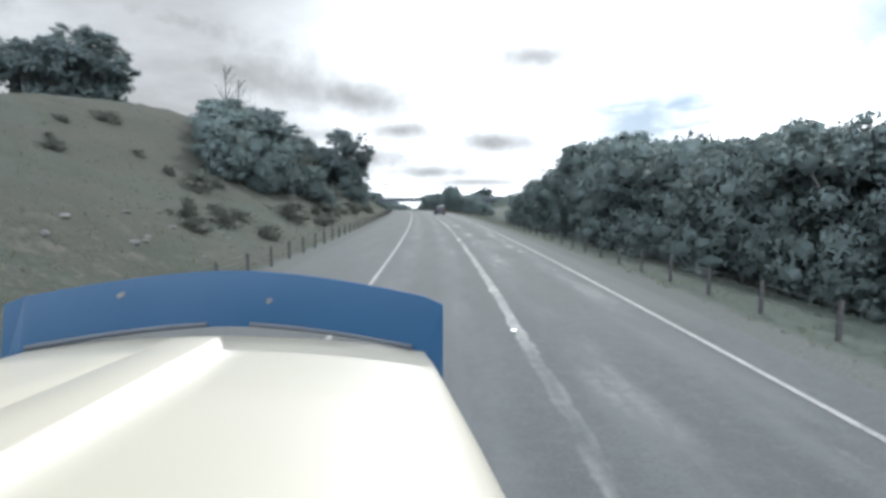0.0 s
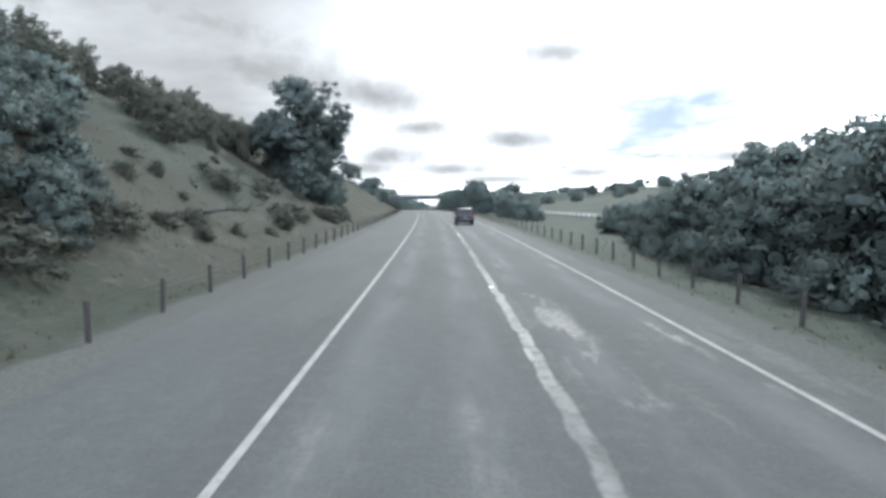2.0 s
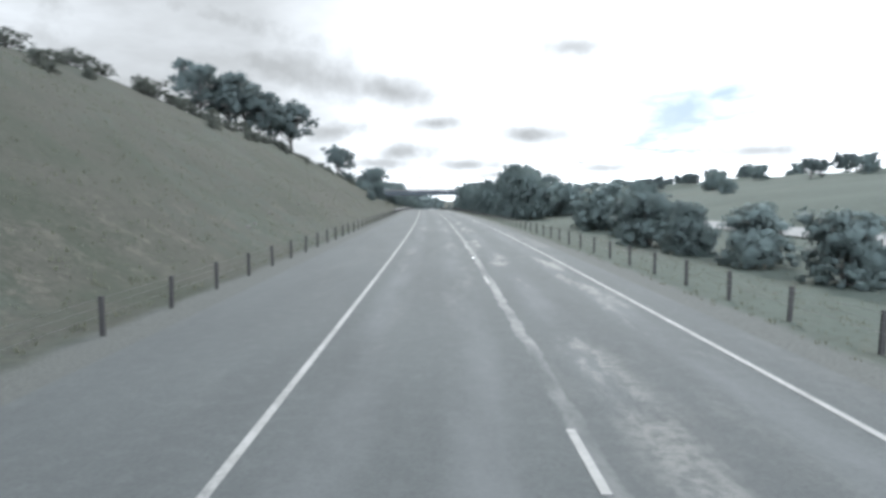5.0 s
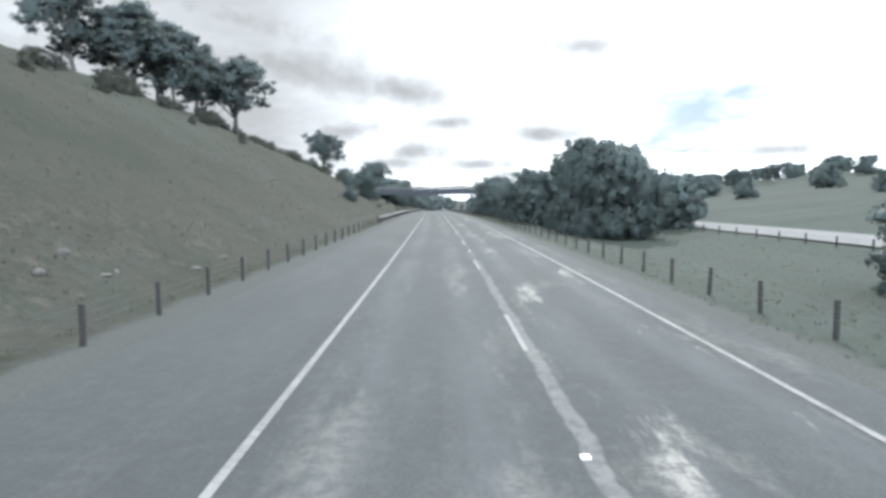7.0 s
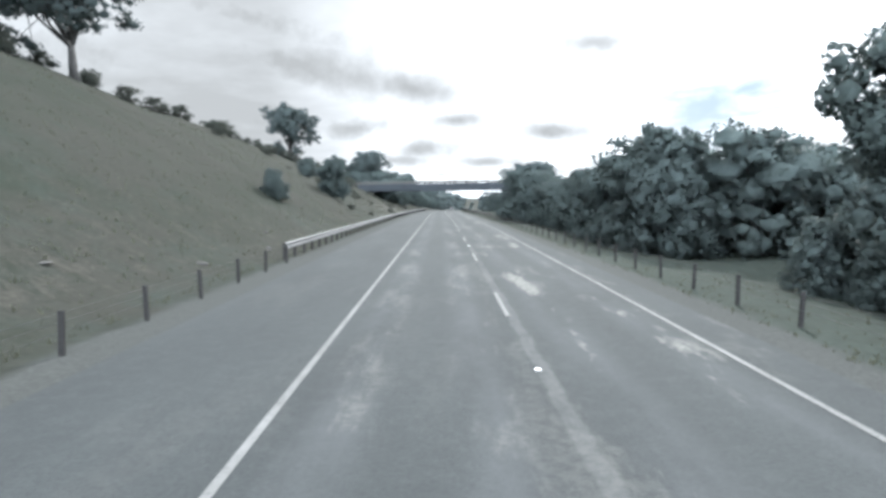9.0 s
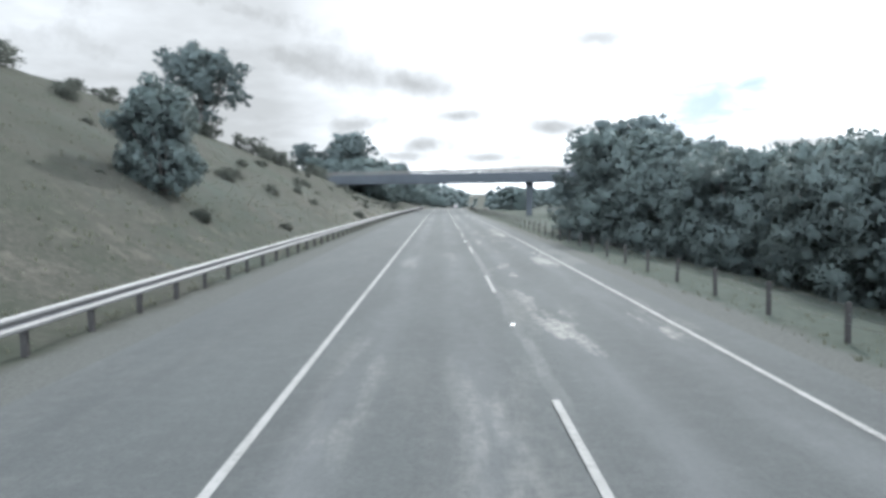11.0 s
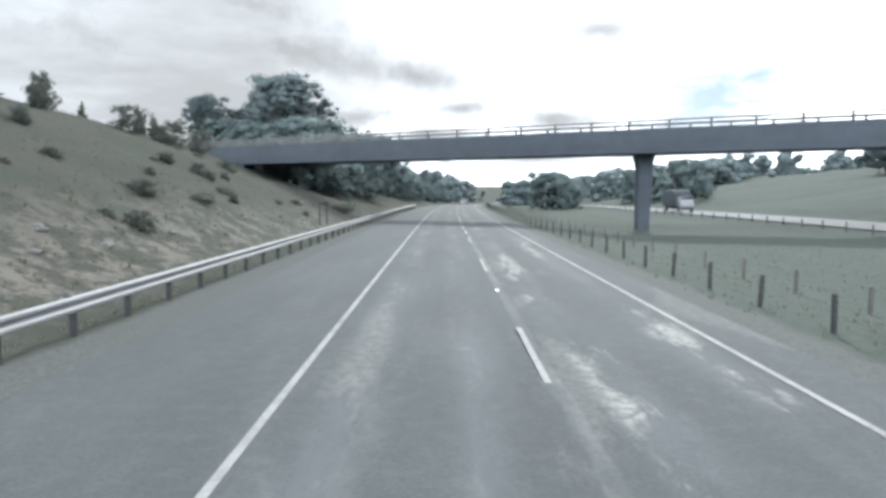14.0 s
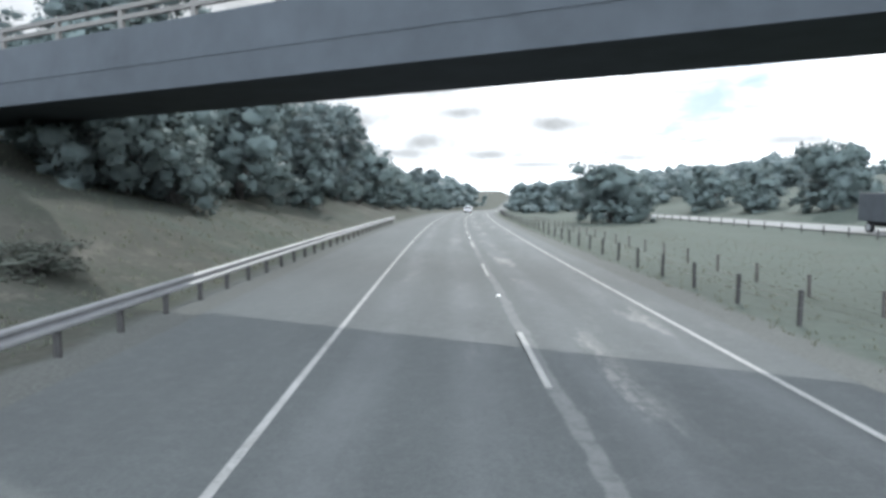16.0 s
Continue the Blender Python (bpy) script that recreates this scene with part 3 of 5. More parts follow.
def build_fence(name, label, category, s0, s1, step, line, height, half, material, cables, group="", ground=None):
    base = place(s0, line(s0), 0)
    fence = empty(name, label, category, group, m=Matrix.Translation(base))
    bm = bmesh.new()
    cuboid(bm, -half, half, -half * 0.7, half * 0.7, -0.25, height, half * 0.25)
    post = part("post", bm, material, fence)
    inv = Matrix.Translation(-base)
    rng = random.Random(name + str(s0))
    s, first, tops = s0, True, []
    while s < s1:
        c = post if first else post.copy()
        if not first:
            scene.collection.objects.link(c)
        w = ground_w(s, line(s)) if ground is None else ground
        c.matrix_basis = inv @ at(s, line(s), w) @ Matrix.Rotation(rng.uniform(-0.03, 0.03), 4, "X") @ Matrix.Rotation(rng.uniform(-0.04, 0.04), 4, "Y")
        tops.append((s, w))
        first = False
        s += step
    for f in cables:
        cable_run("cable", [inv @ place(s, line(s) - half, w + height * f) for s, w in tops[::2] + tops[-1:]], 0.0045, CABLE, fence)
    return fence


FENCES = "wire rope barriers along the carriageway"
build_fence("cable_fence", "dark posts with wire ropes along the grass bank", "roadside fence", -31.3, 239, 3.1, lambda s: -6.65, 0.80, 0.052, POST, (0.5, 0.72, 0.92), FENCES)
build_fence("cable_fence", "dark posts with wire ropes along the grassy median", "roadside fence", -31.0, 520, 2.85, lambda s: 7.75, 0.80, 0.050, POST, (0.5, 0.72, 0.92), FENCES)
build_fence("paddock_fence", "thin weathered timber posts in long median grass", "fence", 322, 480, 3.4, lambda s: 10.7 + (s - 330) * 0.012, 0.72, 0.05, TIMBER, (0.6, 0.9))
build_fence("median_fence", "small dark posts beside the oncoming carriageway", "roadside fence", 90, 520, 3.2, lambda s: far_road(s) - 1.5, 0.7, 0.05, POST, (0.85,))


def build_guardrail():
    s0, s1 = 239.5, 445.0

    def line(s):
        return float(np.interp(s, [239, 335, 393, 445], [-7.0, -7.0, -6.45, -6.3]))

    base = place(s0, line(s0), 0)
    rail = empty("guard_rail", "galvanised steel guard rail on short posts", "guard rail", m=Matrix.Translation(base))
    inv = Matrix.Translation(-base)
    shape = [(0.0, 0.42), (0.05, 0.45), (0.05, 0.50), (0.0, 0.55), (0.0, 0.59), (0.05, 0.64), (0.05, 0.69), (0.0, 0.73), (-0.012, 0.73), (0.036, 0.685), (0.036, 0.645), (-0.012, 0.60), (-0.012, 0.54), (0.036, 0.495), (0.036, 0.455), (-0.012, 0.42)]
    n = len(shape)
    ss = list(np.arange(s0, s1, 4.0)) + [s1]
    verts = [inv @ place(s, line(s) + du, w) for s in ss for du, w in shape]
    faces = [(i * n + j, i * n + (j + 1) % n, (i + 1) * n + (j + 1) % n, (i + 1) * n + j) for i in range(len(ss) - 1) for j in range(n)]
    mesh_part("beam", verts, faces, STEEL, rail)
    bm = bmesh.new()
    cuboid(bm, -0.19, -0.07, -0.04, 0.04, -0.3, 0.74, 0.008)
    cuboid(bm, -0.075, 0.0, -0.05, 0.05, 0.46, 0.70, 0.008)
    post = part("post", bm, POST, rail)
    for i, s in enumerate(np.arange(s0 + 0.4, s1, 2.0)):
        c = post if i == 0 else post.copy()
        if i:
            scene.collection.objects.link(c)
        c.matrix_basis = inv @ at(s, line(s) - 0.005, -0.05)


build_guardrail()

bm = bmesh.new()
tube(bm, [(0, 0, -0.4), (0.01, 0, 1.0), (0, 0, 1.85)], [0.05, 0.048, 0.045], 8)
pole = tagged(part("marker_pole", bm, POST), "slim dark upright pole standing in the bank", "pole", "poles on the bank")
pole.matrix_basis = at(379, -9.3, ground_w(379, -9.3))
copy_thing(pole, at(377.2, -9.5, ground_w(377.2, -9.5)))


# ---- vegetation ----
def leaf_cloud(rng, lobes, count, size, squash=1.0):
    """Small kinked leaf sprays over the skins of the lobes (x, y, z, rx, ry, rz)."""
    lobes = np.array(lobes, float)
    share = lobes[:, 3] * lobes[:, 4] + lobes[:, 3] * lobes[:, 5]
    share *= 1 + 0.8 * (lobes[:, 2] - lobes[:, 2].min()) / (np.ptp(lobes[:, 2]) + 0.01)
    pick = rng.choice(len(lobes), count, p=share / share.sum())
    d = rng.normal(size=(count, 3))
    d /= np.linalg.norm(d, axis=1)[:, None]
    r = rng.uniform(0.25, 1.0, count) ** 0.28
    r *= 1 + 0.09 * np.sin(d[:, 0] * 7 + pick) * np.sin(d[:, 1] * 6 + 2 * pick) + rng.normal(0, 0.035, count)
    c = lobes[pick, :3] + d * lobes[pick, 3:] * r[:, None]
    a = rng.normal(size=(count, 3)) + d * 0.5 + np.array((0, 0, -0.3))
    a /= np.linalg.norm(a, axis=1)[:, None]
    b = np.cross(a, rng.normal(size=(count, 3)))
    b /= np.linalg.norm(b, axis=1)[:, None]
    n = np.cross(a, b)
    flip = np.sign((n * d).sum(axis=1))[:, None]
    b, n = b * flip, n * flip
    k = (size * rng.uniform(0.55, 1.35, count))[:, None]
    tip = c + a * k
    l, m = c - a * k * 0.6 + b * k * 0.54, c - a * k * 0.6 - b * k * 0.54 + n * k * 0.2
    out = d + n * 0.3
    out /= np.linalg.norm(out, axis=1)[:, None]
    return np.stack((l, m, tip), axis=1).reshape(-1, 3), np.repeat(out, 3, axis=0)


def loose_faces(name, verts, corners, material, normals=None):
    """A mesh of separate small faces, shaded by the given normals."""
    loops = np.arange(len(verts), dtype=np.int32)
    me = bpy.data.meshes.new(name)
    me.vertices.add(len(verts))
    me.vertices.foreach_set("co", verts.ravel())
    me.loops.add(len(loops))
    me.loops.foreach_set("vertex_index", loops)
    me.polygons.add(len(loops) // corners)
    me.polygons.foreach_set("loop_start", np.arange(0, len(loops), corners, dtype=np.int32))
    me.update(calc_edges=True)
    if normals is not None:
        me.polygons.foreach_set("use_smooth", [True] * len(me.polygons))
        me.normals_split_custom_set_from_vertices(normals.tolist())
    me.materials.append(material)
    return new(name, me)


def ball():
    """The corners of a unit ball's triangles."""
    bm = bmesh.new()
    bmesh.ops.create_icosphere(bm, subdivisions=1, radius=1.0)
    corners = np.array([[v.co[:] for v in f.verts] for f in bm.faces]).reshape(-1, 3)
    bm.free()
    return corners


BALL = ball()


def packed_leaves(rng, lobes, fill):
    """The closed mass of leaves inside each clump, knobbly all over."""
    d = BALL
    verts, normals = [], []
    for x, y, z, rx, ry, rz in lobes:
        a = rng.uniform(0, 6.28, 6)
        lump = 0.12 * np.sin(d[:, 0] * 5.2 + a[0]) * np.sin(d[:, 1] * 4.7 + a[1]) + 0.07 * np.sin(d[:, 2] * 9.1 + a[2]) * np.sin(d[:, 0] * 8.3 + a[3]) + 0.05 * np.sin(d[:, 1] * 17 + a[4]) * np.sin(d[:, 2] * 15 + a[5])
        verts.append(np.array((x, y, z)) + d * np.array((rx, ry, rz)) * (fill * (1 + lump))[:, None])
        normals.append(d)
    return np.concatenate(verts), np.concatenate(normals)


def sprigs(rng, lobes, each, size):
    """Breaks every clump up into small tufts over its skin, a few of them standing off it."""
    out = []
    for x, y, z, rx, ry, rz in lobes:
        up = 1 - 2 * (np.arange(each) + 0.5) / each
        round_it = np.arange(each) * 2.39996 + rng.uniform(0, 6.28)
        side = np.sqrt(1 - up * up)
        d = np.stack((side * np.cos(round_it), side * np.sin(round_it), up), axis=1) + rng.normal(0, 0.22, (each, 3))
        d /= np.linalg.norm(d, axis=1)[:, None]
        r = rng.uniform(0.5, 0.95, each) + (rng.uniform(0, 1, each) > 0.85) * 0.1
        k = rng.uniform(0.55, 1.4, each) * size
        out.append(np.stack((x + d[:, 0] * rx * r, y + d[:, 1] * ry * r, z + d[:, 2] * rz * r, k * rx, k * ry, k * 0.85 * rz), axis=1))
    return np.concatenate(out)


def crown_mesh(name, rng, lobes, count, size, material, parent, each, tuft, fill):
    """Leaf sprays round the packed leaves of the tufts that each clump breaks up into."""
    skin = sprigs(rng, lobes, each, tuft)
    clouds = leaf_cloud(rng, skin, count, size), packed_leaves(rng, skin, fill), packed_leaves(rng, lobes, 0.22)
    verts, normals = (np.concatenate(c) for c in zip(*clouds))
    out = (verts - np.mean(np.array(lobes)[:, :3], axis=0) * (1, 1, 0.8)) * (1, 1, 0.6)
    stray = np.repeat(rng.normal(0, 0.16, size=(len(verts) // 3, 3)), 3, axis=0)
    normals = 0.28 * normals + 0.7 * out / (np.linalg.norm(out, axis=1)[:, None] + 1e-6) + stray
    ob = loose_faces(name, verts, 3, material, normals / np.linalg.norm(normals, axis=1)[:, None])
    ob.parent = parent
    return ob


def build_gum(seed, height, spread, label, clear=0.35, leaves=7500, trunks=1, material=None, leaf=0.14):
    """A eucalypt: bare forking limbs and a crown broken into separate clumps."""
    rng = np.random.default_rng(seed)
    tree = empty("gum_tree", label, "tree")
    bm = bmesh.new()
    lobes = []
    for q in range(trunks):
        foot = Vector((rng.normal(0, 0.4 * (trunks > 1)), rng.normal(0, 0.4 * (trunks > 1)), -0.35))
        lean = Vector((rng.normal(0, 0.10), rng.normal(0, 0.10), 1.0))
        fork = foot + lean * height * clear
        r0 = 0.021 * height
        tube(bm, [foot, foot.lerp(fork, 0.5) + Vector((rng.normal(0, 0.12), rng.normal(0, 0.12), 0)), fork], [r0 * 1.25, r0, r0 * 0.85], 8)
        arms = 7 if trunks == 1 else 4
        for i in range(arms):
            a = 2 * math.pi * (i + rng.uniform(-0.3, 0.3)) / arms
            reach = spread * rng.uniform(0.35, 1.0) * (0.55 if i % 3 == 0 else 1.0)
            top = height * (rng.uniform(0.80, 1.0) if i % 3 == 0 else rng.uniform(0.48, 0.86))
            end = Vector((foot.x + math.cos(a) * reach, foot.y + math.sin(a) * reach, top - height * 0.10))
            mid = fork.lerp(end, 0.5) + Vector((rng.normal(0, 0.3), rng.normal(0, 0.3), -height * 0.03))
            tube(bm, [fork + Vector((0, 0, -0.1)), mid, end], [r0 * 0.55, r0 * 0.36, r0 * 0.14], 6)
            size = height * rng.uniform(0.095, 0.14)
            lobes.append((*end, size * 1.15, size * 1.15, size * 0.92))
            for g in range(6):
                side = mid.lerp(end, rng.uniform(0.0, 0.95)) + Vector(rng.normal(0, height * 0.105, 3))
                tube(bm, [mid.lerp(end, 0.35), side], [r0 * 0.2, r0 * 0.07], 4)
                z = height * rng.uniform(0.050, 0.095)
                lobes.append((*side, z * 1.2, z * 1.2, z * 0.95))
    part("trunk", bm, BARK, tree, "pale bare forking trunk and limbs", True)
    crown_mesh("crown", rng, lobes, leaves, leaf, material or GUM_LEAF, tree, 6, 0.5, 0.62)
    return tree


def build_wattle(seed, height, spread, label, leaves=11500, material=None, name="wattle_tree", leaf=0.11):
    """A dense bushy tree, leafy to the ground."""
    rng = np.random.default_rng(seed)
    tree = empty(name, label, "tree" if height > 2.4 else "shrub")
    bm = bmesh.new()
    lobes = []
    for i in range(9):
        a = rng.uniform(0, 2 * math.pi)
        reach = spread * rng.uniform(0.05, 0.62)
        z = height * rng.uniform(0.30, 0.80)
        end = Vector((math.cos(a) * reach, math.sin(a) * reach, z))
        tube(bm, [(0, 0, -0.3), (end.x * 0.4, end.y * 0.4, z * 0.5), end], [0.017 * height, 0.012 * height, 0.004 * height], 5)
        s = height * rng.uniform(0.17, 0.27)
        lobes.append((*end, s * spread / height * 1.9, s * spread / height * 1.9, s))
    for i in range(8):
        a = 2 * math.pi * i / 8 + rng.uniform(-0.3, 0.3)
        lobes.append((math.cos(a) * spread * 0.55, math.sin(a) * spread * 0.55, height * rng.uniform(0.12, 0.30), spread * 0.36, spread * 0.36, height * 0.2))
    for i in range(5):
        a = rng.uniform(0, 2 * math.pi)
        lobes.append((math.cos(a) * spread * 0.3, math.sin(a) * spread * 0.3, height * rng.uniform(0.78, 0.9), spread * 0.25, spread * 0.25, height * 0.11))
    lobes.append((0, 0, height * 0.60, spread * 0.48, spread * 0.48, height * 0.28))
    part("trunk", bm, BARK, tree, "", True)
    crown_mesh("crown", rng, lobes, leaves, leaf, material or WATTLE_LEAF, tree, *((9, 0.42, 0.50) if leaves > 10000 else (6, 0.5, 0.62) if height > 2.4 else (3, 0.55, 0.4)))
    return tree


def build_cypress(seed, height, label):
    rng = np.random.default_rng(seed)
    tree = empty("cypress_tree", label, "tree")
    bm = bmesh.new()
    tube(bm, [(0, 0, -0.3), (0, 0, height * 0.9)], [0.14, 0.03], 6)
    part("trunk", bm, BARK, tree, "", True)
    lobes = [(rng.normal(0, 0.15), rng.normal(0, 0.15), height * f, height * 0.24 * (1.08 - f), height * 0.24 * (1.08 - f), height * 0.12) for f in np.linspace(0.12, 0.93, 9)]
    crown_mesh("crown", rng, lobes, 3200, 0.13, CYPRESS_LEAF, tree, 6, 0.5, 0.7)
    return tree


def build_dead_tree(seed, height, label):
    rng = np.random.default_rng(seed)
    tree = empty("dead_tree", label, "tree")
    bm = bmesh.new()
    tube(bm, [(0, 0, -0.3), (0.1, 0, height * 0.5), (0.25, 0.1, height)], [0.13, 0.09, 0.02], 6)
    for i in range(11):
        z = height * rng.uniform(0.35, 0.9)
        a = rng.uniform(0, 2 * math.pi)
        l = height * rng.uniform(0.15, 0.35)
        p = Vector((0.15 * z / height, 0.05, z))
        q = p + Vector((math.cos(a) * l * 0.6, math.sin(a) * l * 0.6, l * 0.7))
        tube(bm, [p, p.lerp(q, 0.5) + Vector((0, 0, -0.08)), q], [0.045, 0.03, 0.01], 5)
        tube(bm, [p.lerp(q, 0.5), q + Vector((rng.normal(0, 0.3), rng.normal(0, 0.3), -0.1))], [0.02, 0.007], 4)
    part("trunk", bm, DEAD, tree, "", True)
    return tree


GUMS = [build_gum(1, 12.0, 4.2, "tall gum tree with broken grey-green crown", 0.28, 15000),
        build_gum(2, 12.0, 5.0, "spreading gum tree with pale bare forked limbs", 0.30, 13000),
        build_gum(3, 12.0, 3.4, "slender gum tree with clumped dark crown", 0.34, 8500),
        build_gum(4, 12.0, 5.2, "broad gum trees growing from several stems", 0.28, 12000, 3)]
WATTLES = [build_wattle(11, 6.0, 3.2, "dense dark green wattle tree, leafy to the ground", 22000, leaf=0.12),
           build_wattle(12, 6.0, 3.6, "broad rounded wattle tree with dark foliage", 23000, leaf=0.12),
           build_wattle(13, 6.0, 2.7, "upright bushy wattle tree with dark foliage", 21000, leaf=0.12),
           build_wattle(14, 6.0, 4.2, "wide spreading dense dark bushy tree", 24000, leaf=0.125)]
BROAD_GUM = build_gum(19, 12.0, 5.6, "broad open gum tree with several bare limbs", 0.24, 15000, 3, leaf=0.15)
BIG_WATTLES = [build_wattle(17, 9.0, 3.6, "tall dense dark green wattle tree", 34000, leaf=0.14), build_wattle(18, 9.0, 4.0, "tall broad wattle tree with dense dark crown", 35000, leaf=0.14)]
FAR_GUMS = [build_gum(5, 12.0, 4.6, "distant gum tree with dark rounded crown", 0.24, 3200, leaf=0.46),
            build_gum(6, 12.0, 5.4, "distant spreading gum tree with dark crown", 0.22, 3600, 2, leaf=0.46)]
FAR_WATTLES = [build_wattle(15, 6.0, 3.4, "distant dark rounded bushy tree", 4600, leaf=0.18),
               build_wattle(16, 6.0, 4.0, "distant wide dark bushy tree", 5000, leaf=0.18)]
SHRUBS = [build_wattle(21, 2.0, 1.2, "low olive scrub bush on the bank", 1700, SCRUB_LEAF, "shrub", 0.07),
          build_wattle(22, 2.0, 1.5, "straggly dry scrub bush on the bank", 1600, SCRUB_LEAF, "shrub", 0.07),
          build_wattle(23, 2.0, 0.9, "small dark green scrub bush in the grass", 1700, SCRUB_LEAF, "shrub", 0.065)]
CYPRESS = build_cypress(31, 6.0, "narrow dark pointed conifer on the hilltop")
DEAD_TREE = build_dead_tree(41, 7.0, "leafless grey dead tree on the bank")
planted = {}
tree_rng = random.Random(5)


def plant(kind, s, u, height, group="", native=None, sink=0.12, w=None, turn=None, wide=1.0):
    """Stands a tree of that height at (s, u) on the ground."""
    if kind in WATTLES and (u < -17.6 or u > 14.9 or s > 400):
        kind = FAR_WATTLES[WATTLES.index(kind) % 2]
    native = native or {"gum_tree": 12.0, "wattle_tree": 6.0, "shrub": 2.0, "cypress_tree": 6.0, "dead_tree": 7.0}[kind.name.split(".")[0]]
    f = height / native
    m = at(s, u, (ground_w(s, u) if w is None else w) - sink, tree_rng.uniform(0, 6.28) if turn is None else turn) @ Matrix.Diagonal((f * wide, f * wide, f, 1))
    if kind not in planted:
        planted[kind] = kind
        kind.matrix_basis = m
        ob = kind
    else:
        c = planted[kind]
        scale = c.scale.copy()
        ob = copy_thing(c, m @ Matrix.Diagonal((1 / scale.x, 1 / scale.y, 1 / scale.z, 1)))
    if group:
        ob["group"] = group
    return ob


# trees of the hilltop and the bank
HILLTOP = "trees on the hilltop"
for s, u, h, k in ((95, -49, 12.0, 0), (92, -52.5, 9.6, 3), (90, -56, 9.0, 0), (93, -60, 9.0, 2), (88, -64, 8.5, 3), (92, -69, 8.0, 1), (96, -55, 9.0, 3)):
    plant(GUMS[k], s, u, h, HILLTOP, wide=1.15)
    plant(FAR_WATTLES[k % 2], s + 1.5, u + 1.0, h * 0.5, HILLTOP)
BANK = "trees on the bank"
for s, u, h, k in ((50, -16.5, 4.6, 0), (53, -18.0, 3.8, 1), (54, -13.5, 3.8, 2), (57, -18, 5.2, 3), (57.5, -14.2, 4.5, 1), (61, -21, 4.2, 0), (62, -17.5, 5.8, 1), (63, -12.6, 3.6, 3),
                   (51.5, -14.2, 3.0, 0), (66, -21.5, 5.6, 2), (66, -16.5, 5.2, 3), (70, -21.5, 5.2, 0), (71, -23.5, 4.5, 3), (67, -12.0, 2.8, 0), (76, -26, 4.2, 1), (72.5, -17.0, 3.4, 1),
                   (64, -10.6, 2.4, 2), (80, -20, 3.0, 0), (116, -15.5, 5.4, 1), (118, -17.5, 5.0, 0), (122, -14, 3.4, 2), (112, -13.8, 4.8, 1), (116.5, -12.3, 4.2, 3), (113.5, -11.2, 3.0, 2)):
    plant(WATTLES[k], s, u, h, BANK)
plant(GUMS[3], 62, -15.4, 7.2, BANK)
plant(GUMS[1], 64, -18.0, 6.6, BANK)
plant(GUMS[0], 69, -20, 6.6, BANK)
plant(GUMS[0], 114.5, -14.6, 13.6, BANK)
plant(GUMS[2], 117.5, -13.6, 9.5, BANK)
plant(DEAD_TREE, 73, -23.6, 9.2, "dead trees on the bank")
plant(DEAD_TREE, 76, -23.0, 8.4, "dead trees on the bank")
CREST = "gum trees on the crest"
for s, u, h, k in ((245, -46, 14, 1), (250, -42, 13, 3), (256, -40, 14, 0), (258, -35.5, 11.5, 2), (252, -36, 11, 1), (352, -36.5, 4.5, 2), (461, -31, 15, 3), (470, -24, 12, 0)):
    plant(GUMS[k], s, u, h, CREST)
plant(BROAD_GUM, 342, -31.6, 13.0, CREST)
plant(BROAD_GUM, 269, -33, 14.5, CREST)
for s, u, h, k in ((289, -13.2, 5.4, 2), (262, -13.5, 2.6, 0), (300, -19, 3.0, 1)):
    plant(WATTLES[k], s, u, h, BANK)
# behind the bridge
BEHIND = "trees behind the bridge"
plant(GUMS[3], 425, -25, 15, BEHIND, wide=1.05)
plant(GUMS[1], 422, -20, 11.0, BEHIND)
plant(GUMS[0], 428, -29, 13.0, BEHIND)
plant(GUMS[3], 428, -38, 9.5, BEHIND)
plant(CYPRESS, 425, -47.5, 5.6, "conifers on the hilltop")
plant(CYPRESS, 426, -45.6, 4.8, "conifers on the hilltop")
plant(CYPRESS, 412, -48, 3.6, "conifers on the hilltop")
for i in range(17):
    s = 409 + i * 5.2 + tree_rng.uniform(-1, 1)
    plant(WATTLES[i % 4] if i < 3 else FAR_WATTLES[i % 2], s, -15.5 - 3.5 * (i % 3) + tree_rng.uniform(-1, 1), tree_rng.uniform(7.5, 10.0), BEHIND)
for s, u, h, k in ((413, -20.5, 6.5, 0), (417, -24.5, 7.0, 1), (420, -28.5, 6.5, 3), (411, -14.8, 5.6, 2), (423, -31.5, 6.0, 0), (427, -34.5, 6.0, 3)):
    plant(WATTLES[k], s, u, h, BEHIND)
plant(GUMS[0], 445, -14.5, 12.5, BEHIND)
plant(GUMS[3], 456, -15.5, 12.0, BEHIND)
plant(GUMS[2], 436, -16, 11.5, BEHIND)
plant(GUMS[1], 530, -13, 10.5, BEHIND)
for i in range(8):
    plant(FAR_WATTLES[i % 2], 500 + i * 11, -12 - 3 * (i % 2), tree_rng.uniform(5, 7), BEHIND)
# right-hand thicket
THICKET = "thicket of wattles beside the road"
for i in range(24):
    s = 15 + i * 3.2
    h = float(np.interp(s, [15, 24, 31, 40, 49, 53.5, 56.5, 62, 70, 75, 84, 92], [6.2, 6.4, 6.3, 7.2, 8.5, 8.6, 6.5, 6.2, 5.8, 4.6, 3.6, 3.0]))
    if s < 84:
        if h > 7.0:
            plant(BIG_WATTLES[i % 2], s, 13.2 + tree_rng.uniform(-0.4, 0.4), h * tree_rng.uniform(0.96, 1.03), THICKET, 9.0)
        else:
            plant(WATTLES[i % 4], s, 12.8 + tree_rng.uniform(-0.5, 0.6), h * tree_rng.uniform(0.85, 1.0), THICKET)
    if i % 2 == 0 and s < 76:
        plant(FAR_WATTLES[(i // 2) % 2], s + 1, 17 + tree_rng.uniform(-1, 1), h * tree_rng.uniform(0.95, 1.1), THICKET)
